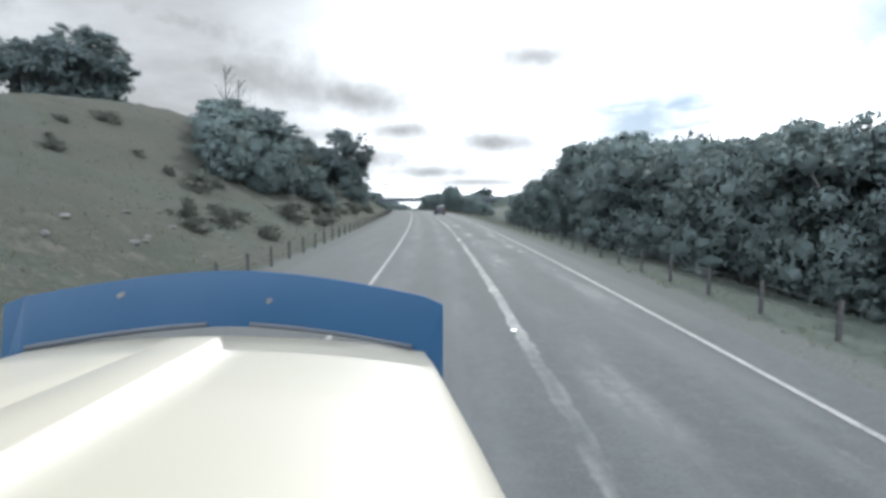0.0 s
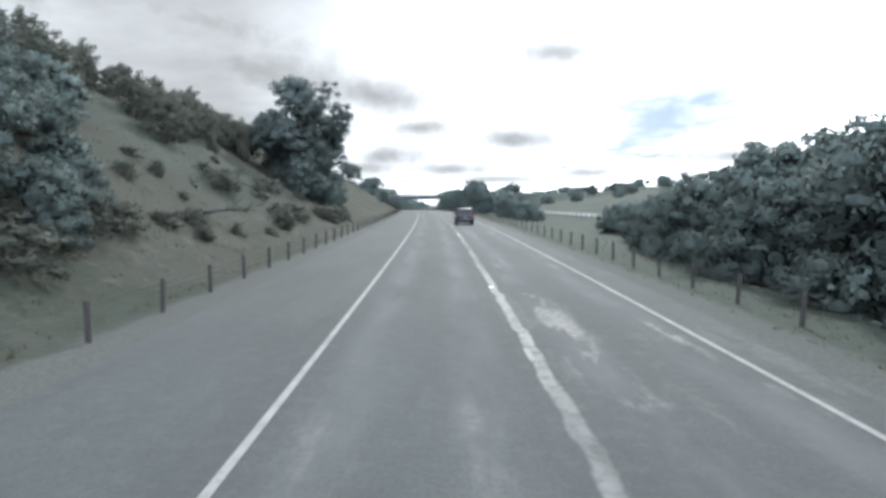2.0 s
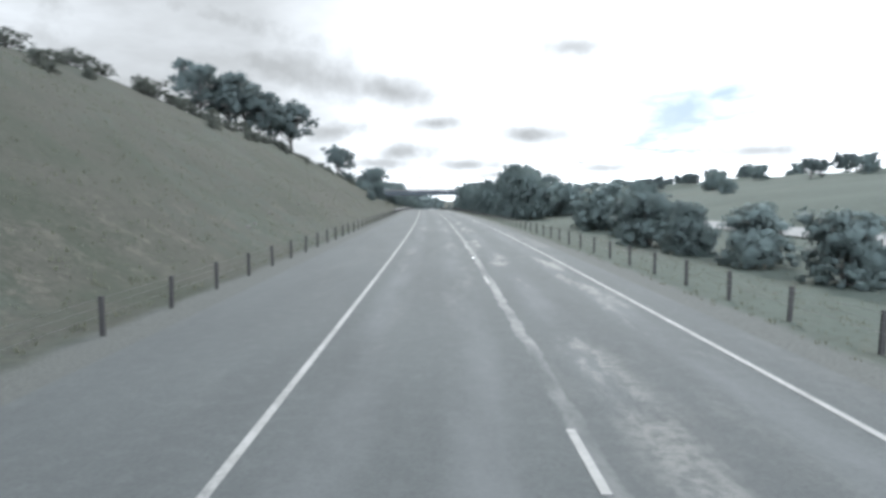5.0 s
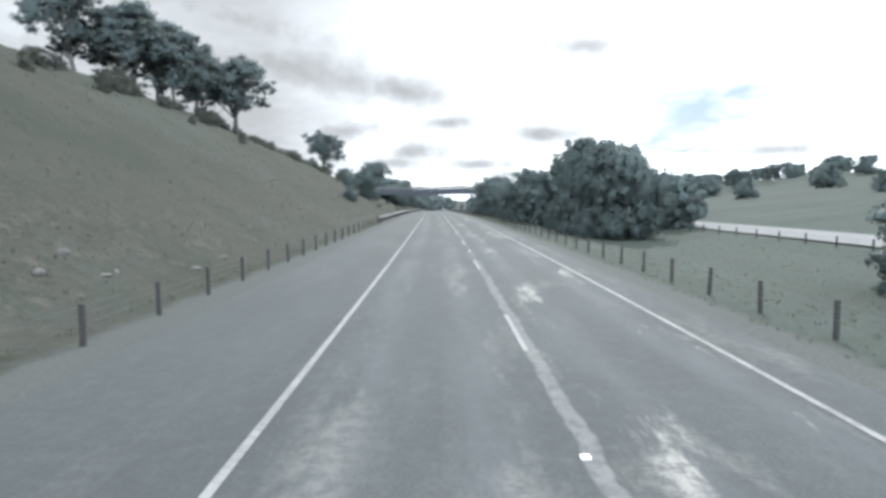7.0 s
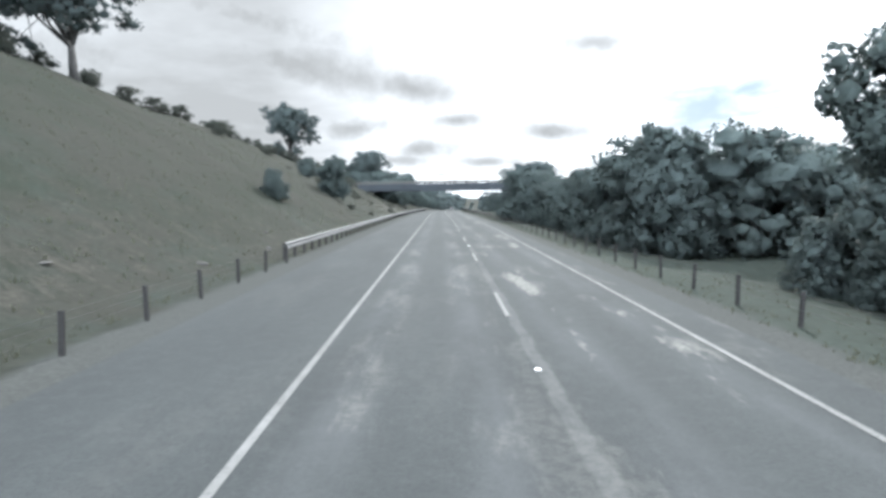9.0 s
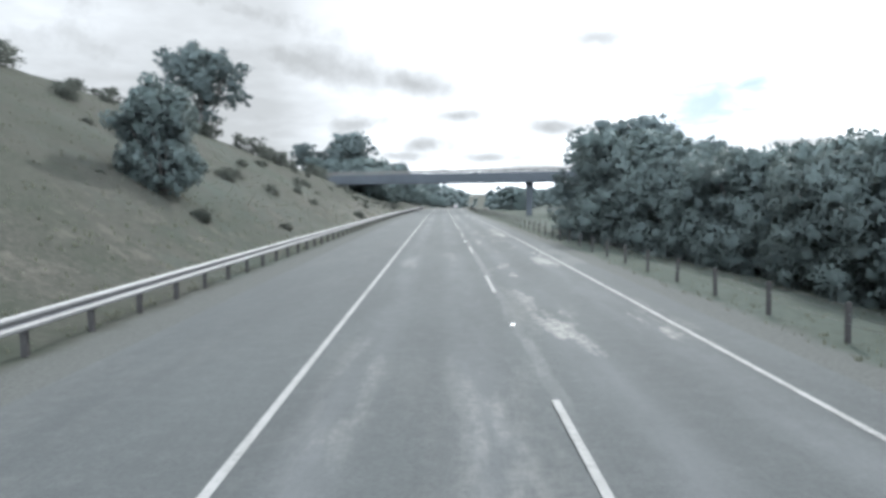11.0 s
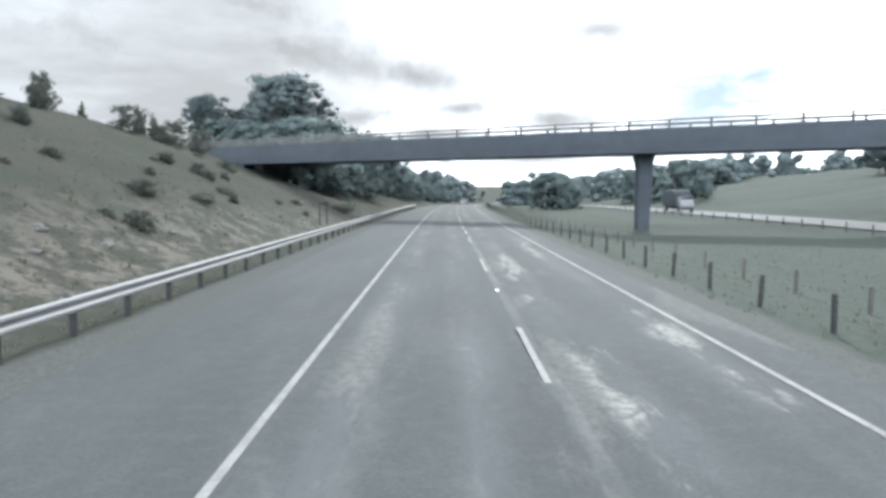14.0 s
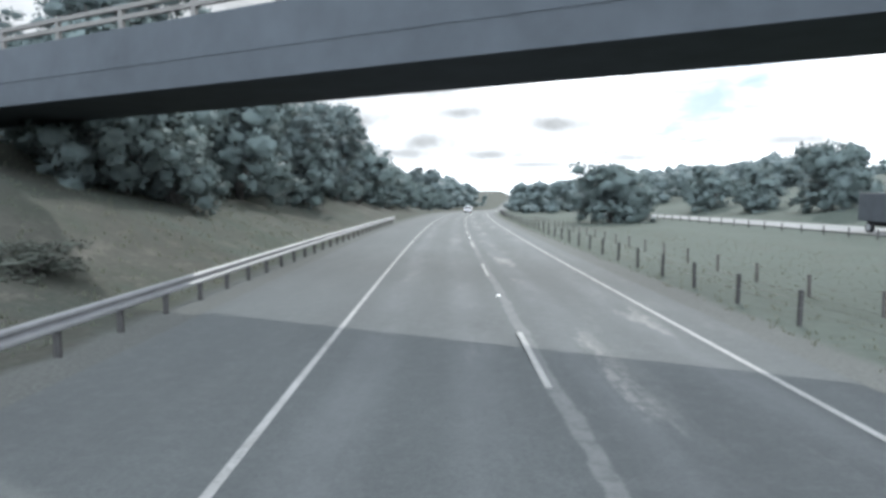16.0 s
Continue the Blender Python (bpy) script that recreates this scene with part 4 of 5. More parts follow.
for s, u, h, k in ((85, 14.5, 3.2, 0), (89, 16.5, 3.4, 3), (94.5, 16.0, 3.2, 1), (101.5, 18.0, 3.0, 0), (105, 17.0, 3.0, 2), (108, 18.4, 2.5, 1)):
    plant(WATTLES[k], s, u, h, THICKET)
MEDIAN = "bushes in the median"
for s, u, h, k in ((141, 15.5, 3.0, 3), (147, 15.0, 3.2, 1), (153, 14.5, 3.4, 0), (160, 14.5, 4.0, 3), (171, 17.0, 3.6, 1), (180, 17.4, 4.9, 2), (183, 18.2, 5.2, 0), (186, 17.0, 3.2, 3)):
    plant(WATTLES[k], s, u, h, MEDIAN)
SECOND = "wattles in the median thicket"
for i in range(30):
    s = 218.3 + i * 3.4
    if 233 < s < 246 or s > 308:
        continue
    h = float(np.interp(s, [213, 222, 235, 257, 275, 287, 298, 312], [7.8, 9.4, 10.6, 6.6, 6.2, 5.4, 6.4, 7.2]))
    if s < 233:
        plant(BIG_WATTLES[i % 2], s, 16.3 + tree_rng.uniform(-0.4, 0.4), h * tree_rng.uniform(0.97, 1.03), SECOND, 9.0)
        plant(WATTLES[i % 4], s + 1.2, 13.2 + tree_rng.uniform(-0.4, 0.4), tree_rng.uniform(2.4, 3.4), SECOND)
        continue
    plant(WATTLES[(i * 3 + 1) % 4], s, 13.6 + tree_rng.uniform(-0.7, 0.7), h * tree_rng.uniform(0.9, 1.05), SECOND, wide=0.9)
    if i % 2 and s > 244:
        plant(FAR_WATTLES[i % 2], s, 20 + tree_rng.uniform(-1.2, 1.2), h * tree_rng.uniform(0.9, 1.1), SECOND)
plant(GUMS[0], 313.5, 13.4, 9.8, SECOND, wide=0.9, turn=0.6)
plant(GUMS[1], 309, 14.0, 9.6, SECOND)
plant(GUMS[3], 304, 13.5, 9.3, SECOND)
for s, u, h, k in ((308.5, 14.2, 8.0, 1), (304.5, 13.6, 8.2, 2), (301, 13.2, 8.2, 3), (297, 13.4, 7.8, 0)):
    plant(WATTLES[k], s, u, h, SECOND)
for s, u, h, k in ((236, 22, 6.5, 1), (242, 25, 6.8, 3), (249, 23, 6.2, 0), (256, 26, 7.0, 1), (231, 26, 6.0, 2)):
    plant(FAR_WATTLES[k % 2], s, u, h, SECOND)
# single trees past the bridge and by the oncoming road
SINGLE = "round trees past the bridge"
plant(FAR_WATTLES[1], 465, 22.0, 8.4, SINGLE, wide=1.15)
plant(FAR_WATTLES[0], 467, 24.6, 7.4, SINGLE, wide=1.05)
for s, u, h, k in ((457, 47.5, 8.6, 1), (479, 48, 7.8, 0), (500, 47, 9.0, 2)):
    plant(FAR_WATTLES[k % 2], s, u, h, SINGLE)
plant(BROAD_GUM, 384, 52, 15.0, SINGLE)
plant(GUMS[0], 388, 57, 14.0, SINGLE)
RIDGE = "trees along the far ridge"
for s, u, h, k in ((383, 84, 7.5, 1), (395, 90, 6.5, 3), (388, 98, 6.5, 0), (400, 104, 6, 2), (378, 108, 5.5, 1), (366, 118, 5.5, 3), (358, 128, 6.5, 1), (372, 134, 6, 0), (352, 112, 5, 2), (345, 140, 6, 3), (420, 78, 7, 3), (334, 76, 6.5, 2),
                   (330, 150, 6, 1), (310, 160, 6, 3), (300, 120, 5, 2)):
    plant(FAR_GUMS[k % 2] if (s + k) % 3 else FAR_WATTLES[k % 2], s, u, h, RIDGE, wide=1.05, sink=0.1)
ridge = random.Random(33)
for i in range(30):
    s = 270 + i * 7 + ridge.uniform(-3, 3)
    plant(FAR_GUMS[ridge.randrange(2)] if i % 3 else FAR_WATTLES[ridge.randrange(2)], s, 108 + 26 * math.sin(i * 1.7) + ridge.uniform(-6, 6), ridge.uniform(4.5, 7.0), RIDGE, wide=1.1, sink=0.1)
for s, u, h, k in ((330, 60, 4.5, 3), (300, 55, 4, 1), (290, 64, 4.5, 0), (260, 70, 4, 2)):
    plant(FAR_WATTLES[k % 2], s, u, h, RIDGE)
# low scrub on the crest and the bank
SCRUB = "scrub bushes on the bank"
scrub = random.Random(9)
for i in range(64):
    s = 82 + i * 0.95 if i < 44 else 120 + (i - 44) * 14
    u = -25 + scrub.uniform(-4, 6) if i < 44 else -29 + scrub.uniform(-6, 4)
    plant(SHRUBS[2] if i < 44 and i % 3 else SHRUBS[scrub.randrange(3)], s, u, scrub.uniform(2.0, 3.8) if i < 44 else scrub.uniform(1.0, 2.2), SCRUB)
for i in range(56):
    s = scrub.uniform(8, 128) if i % 2 else scrub.uniform(285, 395)
    plant(SHRUBS[scrub.randrange(3)], s, scrub.uniform(-25, -9.5), scrub.uniform(0.4, 1.05), SCRUB, wide=scrub.uniform(1.4, 2.3), sink=0.2)
for i in range(12):
    plant(SHRUBS[scrub.randrange(3)], 340 + i * 5.2 + scrub.uniform(-2, 2), -28 + scrub.uniform(-3, 3), scrub.uniform(1.6, 3.0), SCRUB)


for i in range(76):
    s = 122 + i * 3.0 + scrub.uniform(-1, 1)
    plant(SHRUBS[scrub.randrange(3)], s, -32.5 + scrub.uniform(-3.5, 2.5), scrub.uniform(0.9, 2.1), SCRUB, wide=1.6)


for i in range(48):
    s = 32 + i * 2.0 + scrub.uniform(-2, 2)
    plant(SHRUBS[scrub.randrange(3)], s, -9.4 - 7.0 * scrub.random() ** 1.4, scrub.uniform(0.7, 1.7), SCRUB, wide=scrub.uniform(1.2, 1.9), sink=0.2)


for i in range(30):
    plant(SHRUBS[scrub.randrange(3)], scrub.uniform(300, 392), scrub.uniform(-26, -10.5), scrub.uniform(0.5, 1.15), SCRUB, wide=scrub.uniform(1.3, 2.0), sink=0.2)


# fallen boughs on the bank
def build_bough(seed, length):
    rng = np.random.default_rng(seed)
    bm = bmesh.new()
    tube(bm, [(0, 0, 0.08), (length * 0.3, 0.15, 0.22), (length * 0.65, -0.1, 0.30), (length, 0.2, 0.12)], [0.11, 0.09, 0.06, 0.02], 7)
    for i in range(9):
        f = rng.uniform(0.2, 0.95)
        p = Vector((length * f, 0, 0.2))
        q = p + Vector((rng.uniform(0.3, 1.1), rng.normal(0, 0.6), rng.uniform(-0.1, 0.7)))
        tube(bm, [p, p.lerp(q, 0.5) + Vector((0, 0, 0.1)), q], [0.035, 0.022, 0.008], 5)
    return tagged(part("fallen_bough", bm, POST, None, "", True), "grey dead bough lying on the grass bank", "fallen branch", "fallen boughs")


boughs = [build_bough(3, 2.8), build_bough(4, 2.3)]
for i, (s, u, turn, tip) in enumerate(((81.5, -13.0, 2.9, 0.12), (79.0, -12.2, 0.4, 0.0), (84.5, -14.6, 2.2, 0.2), (46.5, -12.2, 2.7, 0.1))):
    m = at(s, u, ground_w(s, u), turn) @ Matrix.Rotation(-tip, 4, "Y")
    if i < 2:
        boughs[i].matrix_basis = m
    else:
        copy_thing(boughs[i % 2], m)


# a far wood on the skyline, its trees past counting
def build_far_wood():
    rng = np.random.default_rng(77)
    verts = []
    for i in range(420):
        s, u = rng.uniform(640, 1000), rng.uniform(-170, 330)
        if abs(u) < 14:
            continue
        h = rng.uniform(9, 14)
        base = place(s, u, ground_w(s, u))
        lobes = [(base.x + rng.normal(0, 1.6), base.y + rng.normal(0, 1.6), base.z + h * f, h * 0.24, h * 0.24, h * 0.17) for f in (0.18, 0.4, 0.6, 0.75, 0.88)]
        verts += [leaf_cloud(rng, lobes, 150, 0.8)[0], packed_leaves(rng, lobes, 0.9)[0]]
    for i in range(330):
        s, u = rng.uniform(565, 760), rng.uniform(-75, 120)
        if abs(u) < 11:
            continue
        h = rng.uniform(7.5, 11.5)
        base = place(s, u, ground_w(s, u))
        lobes = [(base.x + rng.normal(0, 1.4), base.y + rng.normal(0, 1.4), base.z + h * f, h * 0.26, h * 0.26, h * 0.17) for f in (0.15, 0.35, 0.55, 0.72, 0.87)]
        verts += [leaf_cloud(rng, lobes, 150, 0.7)[0], packed_leaves(rng, lobes, 0.9)[0]]
    verts = np.concatenate(verts)
    tagged(loose_faces("far_wood", verts, 3, GUM_LEAF), "distant dark eucalypt woodland on the skyline", "woodland", "", "stuff")


build_far_wood()


def build_tufts(name, label, seed, count, zone, tall):
    rng = np.random.default_rng(seed)
    out = []
    for i in range(count):
        s, u = zone(rng)
        base = np.array(place(s, u, ground_w(s, u) - 0.03))
        h = tall * rng.uniform(0.5, 1.3)
        n = 4
        a = rng.uniform(0, 2 * math.pi, n)
        lean = rng.uniform(0.15, 0.7, n) * h
        foot = base + np.stack((np.cos(a), np.sin(a), np.zeros(n)), 1) * rng.uniform(0, 0.12, n)[:, None]
        top = base + np.stack((np.cos(a) * lean, np.sin(a) * lean, h * rng.uniform(0.6, 1.0, n)), 1)
        side = np.stack((-np.sin(a), np.cos(a), np.zeros(n)), 1) * (0.05 * h + 0.008)
        out.append(np.stack((foot - side * 1.4, foot + side * 1.4, top), 1).reshape(-1, 3))
    verts = np.concatenate(out)
    tagged(loose_faces(name, verts, 3, BLADE), label, "grass", "", "stuff")


build_tufts("bank_grass", "dry straw-coloured tussocks on the bank", 3, 24000, lambda r: (r.uniform(-5, 430), -7.3 - 22 * r.uniform(0, 1) ** 1.5), 0.19)
build_tufts("verge_grass", "green and straw grass tufts along the median", 4, 24000, lambda r: (r.uniform(0, 500), 6.9 + 17 * r.uniform(0, 1) ** 1.4), 0.13)


# pale stones at the foot of the bank
def build_stone(seed):
    bm = bmesh.new()
    bmesh.ops.create_icosphere(bm, subdivisions=2, radius=0.5)
    for v in bm.verts:
        v.co *= 1 + 0.35 * noise.noise(v.co * 2.3 + Vector((seed, 0, 0)))
        v.co.z *= 0.6
    return tagged(part("stone", bm, ROCK), "pale weathered stone lying on the bank", "stone", "stones on the bank")


stones = [build_stone(i * 3.1) for i in range(3)]
stone_rng = random.Random(21)
for i in range(90):
    s = stone_rng.choice((stone_rng.uniform(10, 60), stone_rng.uniform(150, 250), stone_rng.uniform(320, 392), stone_rng.uniform(325, 388)))
    u = -8.6 - abs(stone_rng.gauss(0, 2.6))
    m = at(s, u, ground_w(s, u) + 0.02, stone_rng.uniform(0, 6), 1.0) @ Matrix.Diagonal((*(stone_rng.uniform(0.14, 0.5) for _ in range(2)), stone_rng.uniform(0.14, 0.42), 1))
    if i < 3:
        stones[i].matrix_basis = m
    else:
        sc = stones[i % 3].scale
        copy_thing(stones[i % 3], m @ Matrix.Diagonal((1 / sc.x, 1 / sc.y, 1 / sc.z, 1)))


# ---- vehicles ----
def loft(bm, rings, caps=True):
    rows_ = [[bm.verts.new(p) for p in r] for r in rings]
    n = len(rows_[0])
    for a, b in zip(rows_, rows_[1:]):
        for j in range(n):
            bm.faces.new((a[j], a[(j + 1) % n], b[(j + 1) % n], b[j]))
    if caps:
        bm.faces.new(rows_[0][::-1])
        bm.faces.new(rows_[-1])
    bmesh.ops.recalc_face_normals(bm, faces=bm.faces)


def section(y, half, z0, z1, power=0.5, n=20, tuck=0.0):
    out = []
    for q in range(n):
        a = 2 * math.pi * (q + 0.5) / n
        cx, cz = math.copysign(abs(math.cos(a)) ** power, math.cos(a)), math.copysign(abs(math.sin(a)) ** power, math.sin(a))
        out.append((half * cx * (1 - tuck * max(0.0, cz)), y, (z0 + z1) / 2 + (z1 - z0) / 2 * cz))
    return out


def add_wheels(car, places, radius, width, rim_material):
    for x, y in places:
        bm = bmesh.new()
        vs = drum(bm, (0, 0, 0), (1, 0, 0), radius, width, 28)
        bmesh.ops.bevel(bm, geom=[e for e in bm.edges if abs(e.verts[0].co.x - e.verts[1].co.x) < 1e-5], offset=width * 0.14, segments=2, affect="EDGES")
        wheel = part("wheel", bm, RUBBER, car, "", True)
        wheel.matrix_basis = Matrix.Translation((x, y, radius))
        bm = bmesh.new()
        out = math.copysign(width * 0.5 + 0.004, x)
        drum(bm, (out, 0, 0), (1, 0, 0), radius * 0.62, 0.02, 24)
        for i in range(5):
            a = 2 * math.pi * i / 5
            cuboid(bm, out - 0.02, out + 0.02, -0.03, 0.03, 0.03, radius * 0.58)
            bmesh.ops.rotate(bm, verts=bm.verts[-8:], cent=(0, 0, 0), matrix=Matrix.Rotation(a, 3, "X"))
        part("rim", bm, rim_material, wheel, "silver alloy rim")


def build_car(name, label, category, paint, roof_paint, m, length=4.45, width=1.84, height=1.64, tail=True, lamps_lit=False, group=""):
    """A five-door car that faces +y."""
    car = empty(name, label, category, group, m=m)
    hl, hw = length / 2, width / 2
    bm = bmesh.new()
    belt = height * 0.60
    loft(bm, [section(y * hl, hw * f, z0, z1 * belt / 0.98, 0.42, 24, 0.06) for y, f, z0, z1 in (
        (-1.0, 0.80, 0.38, 0.86), (-0.975, 0.92, 0.30, 0.97), (-0.90, 0.985, 0.25, 1.00), (-0.70, 1.0, 0.22, 0.99), (-0.2, 1.0, 0.21, 0.96), (0.28, 1.0, 0.21, 0.955),
        (0.45, 0.99, 0.21, 0.95), (0.75, 0.97, 0.22, 0.90), (0.92, 0.92, 0.25, 0.82), (0.985, 0.80, 0.32, 0.70), (1.0, 0.70, 0.38, 0.62))])
    part("body", bm, paint, car, "", True)
    # glasshouse
    bm = bmesh.new()
    roof = height - 0.02
    loft(bm, [section(y * hl, hw * f, belt - 0.12, z, 0.36, 24, 0.17) for y, f, z in (
        (-0.955, 0.86, belt + 0.02), (-0.90, 0.88, belt + 0.22), (-0.80, 0.89, roof - 0.06), (-0.55, 0.89, roof - 0.01), (-0.1, 0.89, roof), (0.10, 0.885, roof - 0.04), (0.28, 0.88, belt + 0.36), (0.50, 0.86, belt + 0.03))])
    part("glasshouse", bm, TINT, car, "dark tinted window glass", True)
    bm = bmesh.new()
    top = [(-0.865, 0.70, roof - 0.055), (-0.80, 0.715, roof - 0.03), (-0.55, 0.725, roof + 0.012), (-0.1, 0.725, roof + 0.022), (0.10, 0.715, roof - 0.015), (0.16, 0.70, roof - 0.07)]
    loft(bm, [[(-hw * f, y * hl, z - 0.05), (-hw * f * 0.93, y * hl, z), (0, y * hl, z + 0.015), (hw * f * 0.93, y * hl, z), (hw * f, y * hl, z - 0.05), (0, y * hl, z - 0.06)] for y, f, z in top])
    part("roof", bm, roof_paint, car, "", True)
    for x in (-1, 1):
        bm = bmesh.new()
        tube(bm, [(x * hw * 0.88, 0.50 * hl, belt - 0.02), (x * hw * 0.84, 0.30 * hl, belt + 0.33), (x * hw * 0.735, 0.12 * hl, roof - 0.05)], [0.045, 0.04, 0.035], 5)
        part("pillar", bm, paint, car, "", True)
        bm = bmesh.new()
        tube(bm, [(x * hw * 0.90, -0.16 * hl, belt), (x * hw * 0.745, -0.14 * hl, roof - 0.04)], [0.04, 0.03], 5)
        part("pillar", bm, paint, car, "", True)
        bm = bmesh.new()
        tube(bm, [(x * hw * 0.90, -0.86 * hl, belt - 0.02), (x * hw * 0.80, -0.82 * hl, belt + 0.3), (x * hw * 0.70, -0.72 * hl, roof - 0.05)], [0.10, 0.08, 0.05], 6)
        part("pillar", bm, paint, car, "", True)
        bm = bmesh.new()
        tube(bm, [(x * hw * 0.70, -0.70 * hl, roof + 0.0), (x * hw * 0.70, -0.62 * hl, roof + 0.055), (x * hw * 0.70, -0.1 * hl, roof + 0.065), (x * hw * 0.69, 0.02 * hl, roof)], [0.018, 0.022, 0.022, 0.018], 6)
        part("roof_rail", bm, CHROME, car, "bright roof rail", True)
        bm = bmesh.new()
        cuboid(bm, -0.10, 0.10, -0.06, 0.06, -0.07, 0.07, 0.035)
        part("mirror", bm, paint, car, "", True).matrix_basis = Matrix.Translation((x * (hw + 0.09), 0.36 * hl, belt + 0.05))
        lamp = bmesh.new()
        for i in range(3):
            cuboid(lamp, x * hw * 0.80 - 0.026 + x * (0.09 - i * 0.085), x * hw * 0.80 + 0.026 + x * (0.09 - i * 0.085), -hl - 0.012 + 0.05 * (i == 0), -hl + 0.12, belt - 0.11, belt - 0.01, 0.012)
        part("tail_light", lamp, RED_LENS, car, "red three-bar tail light")
        bm = bmesh.new()
        cuboid(bm, x * hw * 0.72 - 0.17, x * hw * 0.72 + 0.17, hl * 0.93, hl * 0.985, belt * 0.70, belt * 0.82, 0.02)
        part("headlight", bm, HEADLAMP, car, "clear headlight")
        bm = bmesh.new()
        for y in (-0.62, 0.60):
            pts = [(x * (hw + 0.002), y * hl + 0.40 * math.cos(a), 0.34 + 0.40 * math.sin(a)) for a in np.linspace(-0.1, math.pi + 0.1, 12)]
            tube(bm, pts, [0.03] * 12, 5)
        tube(bm, [(x * hw * 0.99, -0.36 * hl, 0.28), (x * hw * 0.99, 0.36 * hl, 0.28)], [0.05, 0.05], 6)
        part("sill_trim", bm, BLACK, car, "black plastic wheel-arch and sill trim", True)
    bm = bmesh.new()
    cuboid(bm, -hw * 0.86, hw * 0.86, -hl - 0.03, -hl + 0.14, 0.30, 0.52, 0.05)
    part("rear_bumper", bm, BLACK, car, "black lower rear bumper", True)
    bm = bmesh.new()
    cuboid(bm, -hw * 0.60, hw * 0.60, -hl - 0.045, -hl + 0.02, 0.50, 0.535, 0.012)
    part("bumper_trim", bm, STEEL, car, "grey metal bumper strip")
    bm = bmesh.new()
    cuboid(bm, -0.19, 0.19, -hl - 0.012, -hl + 0.03, belt - 0.30, belt - 0.20, 0.006)
    part("number_plate", bm, PLATE, car, "pale blank number plate")
    bm = bmesh.new()
    cuboid(bm, -hw * 0.66, hw * 0.66, -0.90 * hl, -0.80 * hl, roof - 0.055, roof - 0.03, 0.01)
    part("spoiler", bm, roof_paint, car)
    add_wheels(car, [(x * (hw - 0.12), y * hl) for x in (-1, 1) for y in (-0.62, 0.60)], 0.34, 0.23, SILVER_CAR)
    return car


build_car("suv", "dark metallic five-door SUV with grey roof and red tail lights", "car", SUV_PAINT, ROOF_SILVER, at(111.0, 2.95, 0.0))
build_car("hatchback", "white hatchback far ahead in the lane", "car", WHITE_CAR, WHITE_CAR, at(522, 0.2, 0.0), 4.2, 1.78, 1.5)
ON = "cars on the oncoming carriageway"
build_car("sedan", "silver car on the oncoming carriageway", "car", SILVER_CAR, SILVER_CAR, at(136, far_road(136) + 5.4, -0.2, math.pi), 4.5, 1.8, 1.48, group=ON)
build_car("sedan", "dark car on the oncoming carriageway", "car", DARK_CAR, DARK_CAR, at(143, far_road(143) + 5.4, -0.2, math.pi), 4.4, 1.8, 1.5, group=ON)


def build_box_truck():
    truck = empty("box_truck", "box truck with dark cargo box and grey cab", "truck", m=at(426, far_road(426) + 3.0, -0.2, math.pi))
    bm = bmesh.new()
    cuboid(bm, -1.2, 1.2, -4.2, 1.6, 0.95, 3.3, 0.05)
    part("cargo_box", bm, CARGO, truck, "dark grey cargo box")
    bm = bmesh.new()
    loft(bm, [section(y, 1.05, 0.5, z, 0.35, 20, 0.05) for y, z in ((1.7, 2.45), (2.6, 2.45), (3.2, 1.9), (3.5, 1.45), (3.55, 1.2))])
    part("cab", bm, PLATE, truck, "grey cab", True)
    bm = bmesh.new()
    bmesh.ops.create_grid(bm, x_segments=2, y_segments=2, size=0.5, matrix=Matrix.Translation((0, 3.02, 2.12)) @ Matrix.Rotation(math.atan2(0.55, -0.6) - math.pi / 2 + math.pi, 4, "X") @ Matrix.Diagonal((1.7, 0.62, 1, 1)))
    part("windscreen", bm, TINT, truck)
    bm = bmesh.new()
    cuboid(bm, -0.45, 0.45, -4.1, 3.0, 0.55, 0.95)
    part("chassis", bm, BLACK, truck)
    add_wheels(truck, [(x * 0.98, y) for x in (-1, 1) for y in (-2.9, 2.6)], 0.44, 0.26, SILVER_CAR)


build_box_truck()


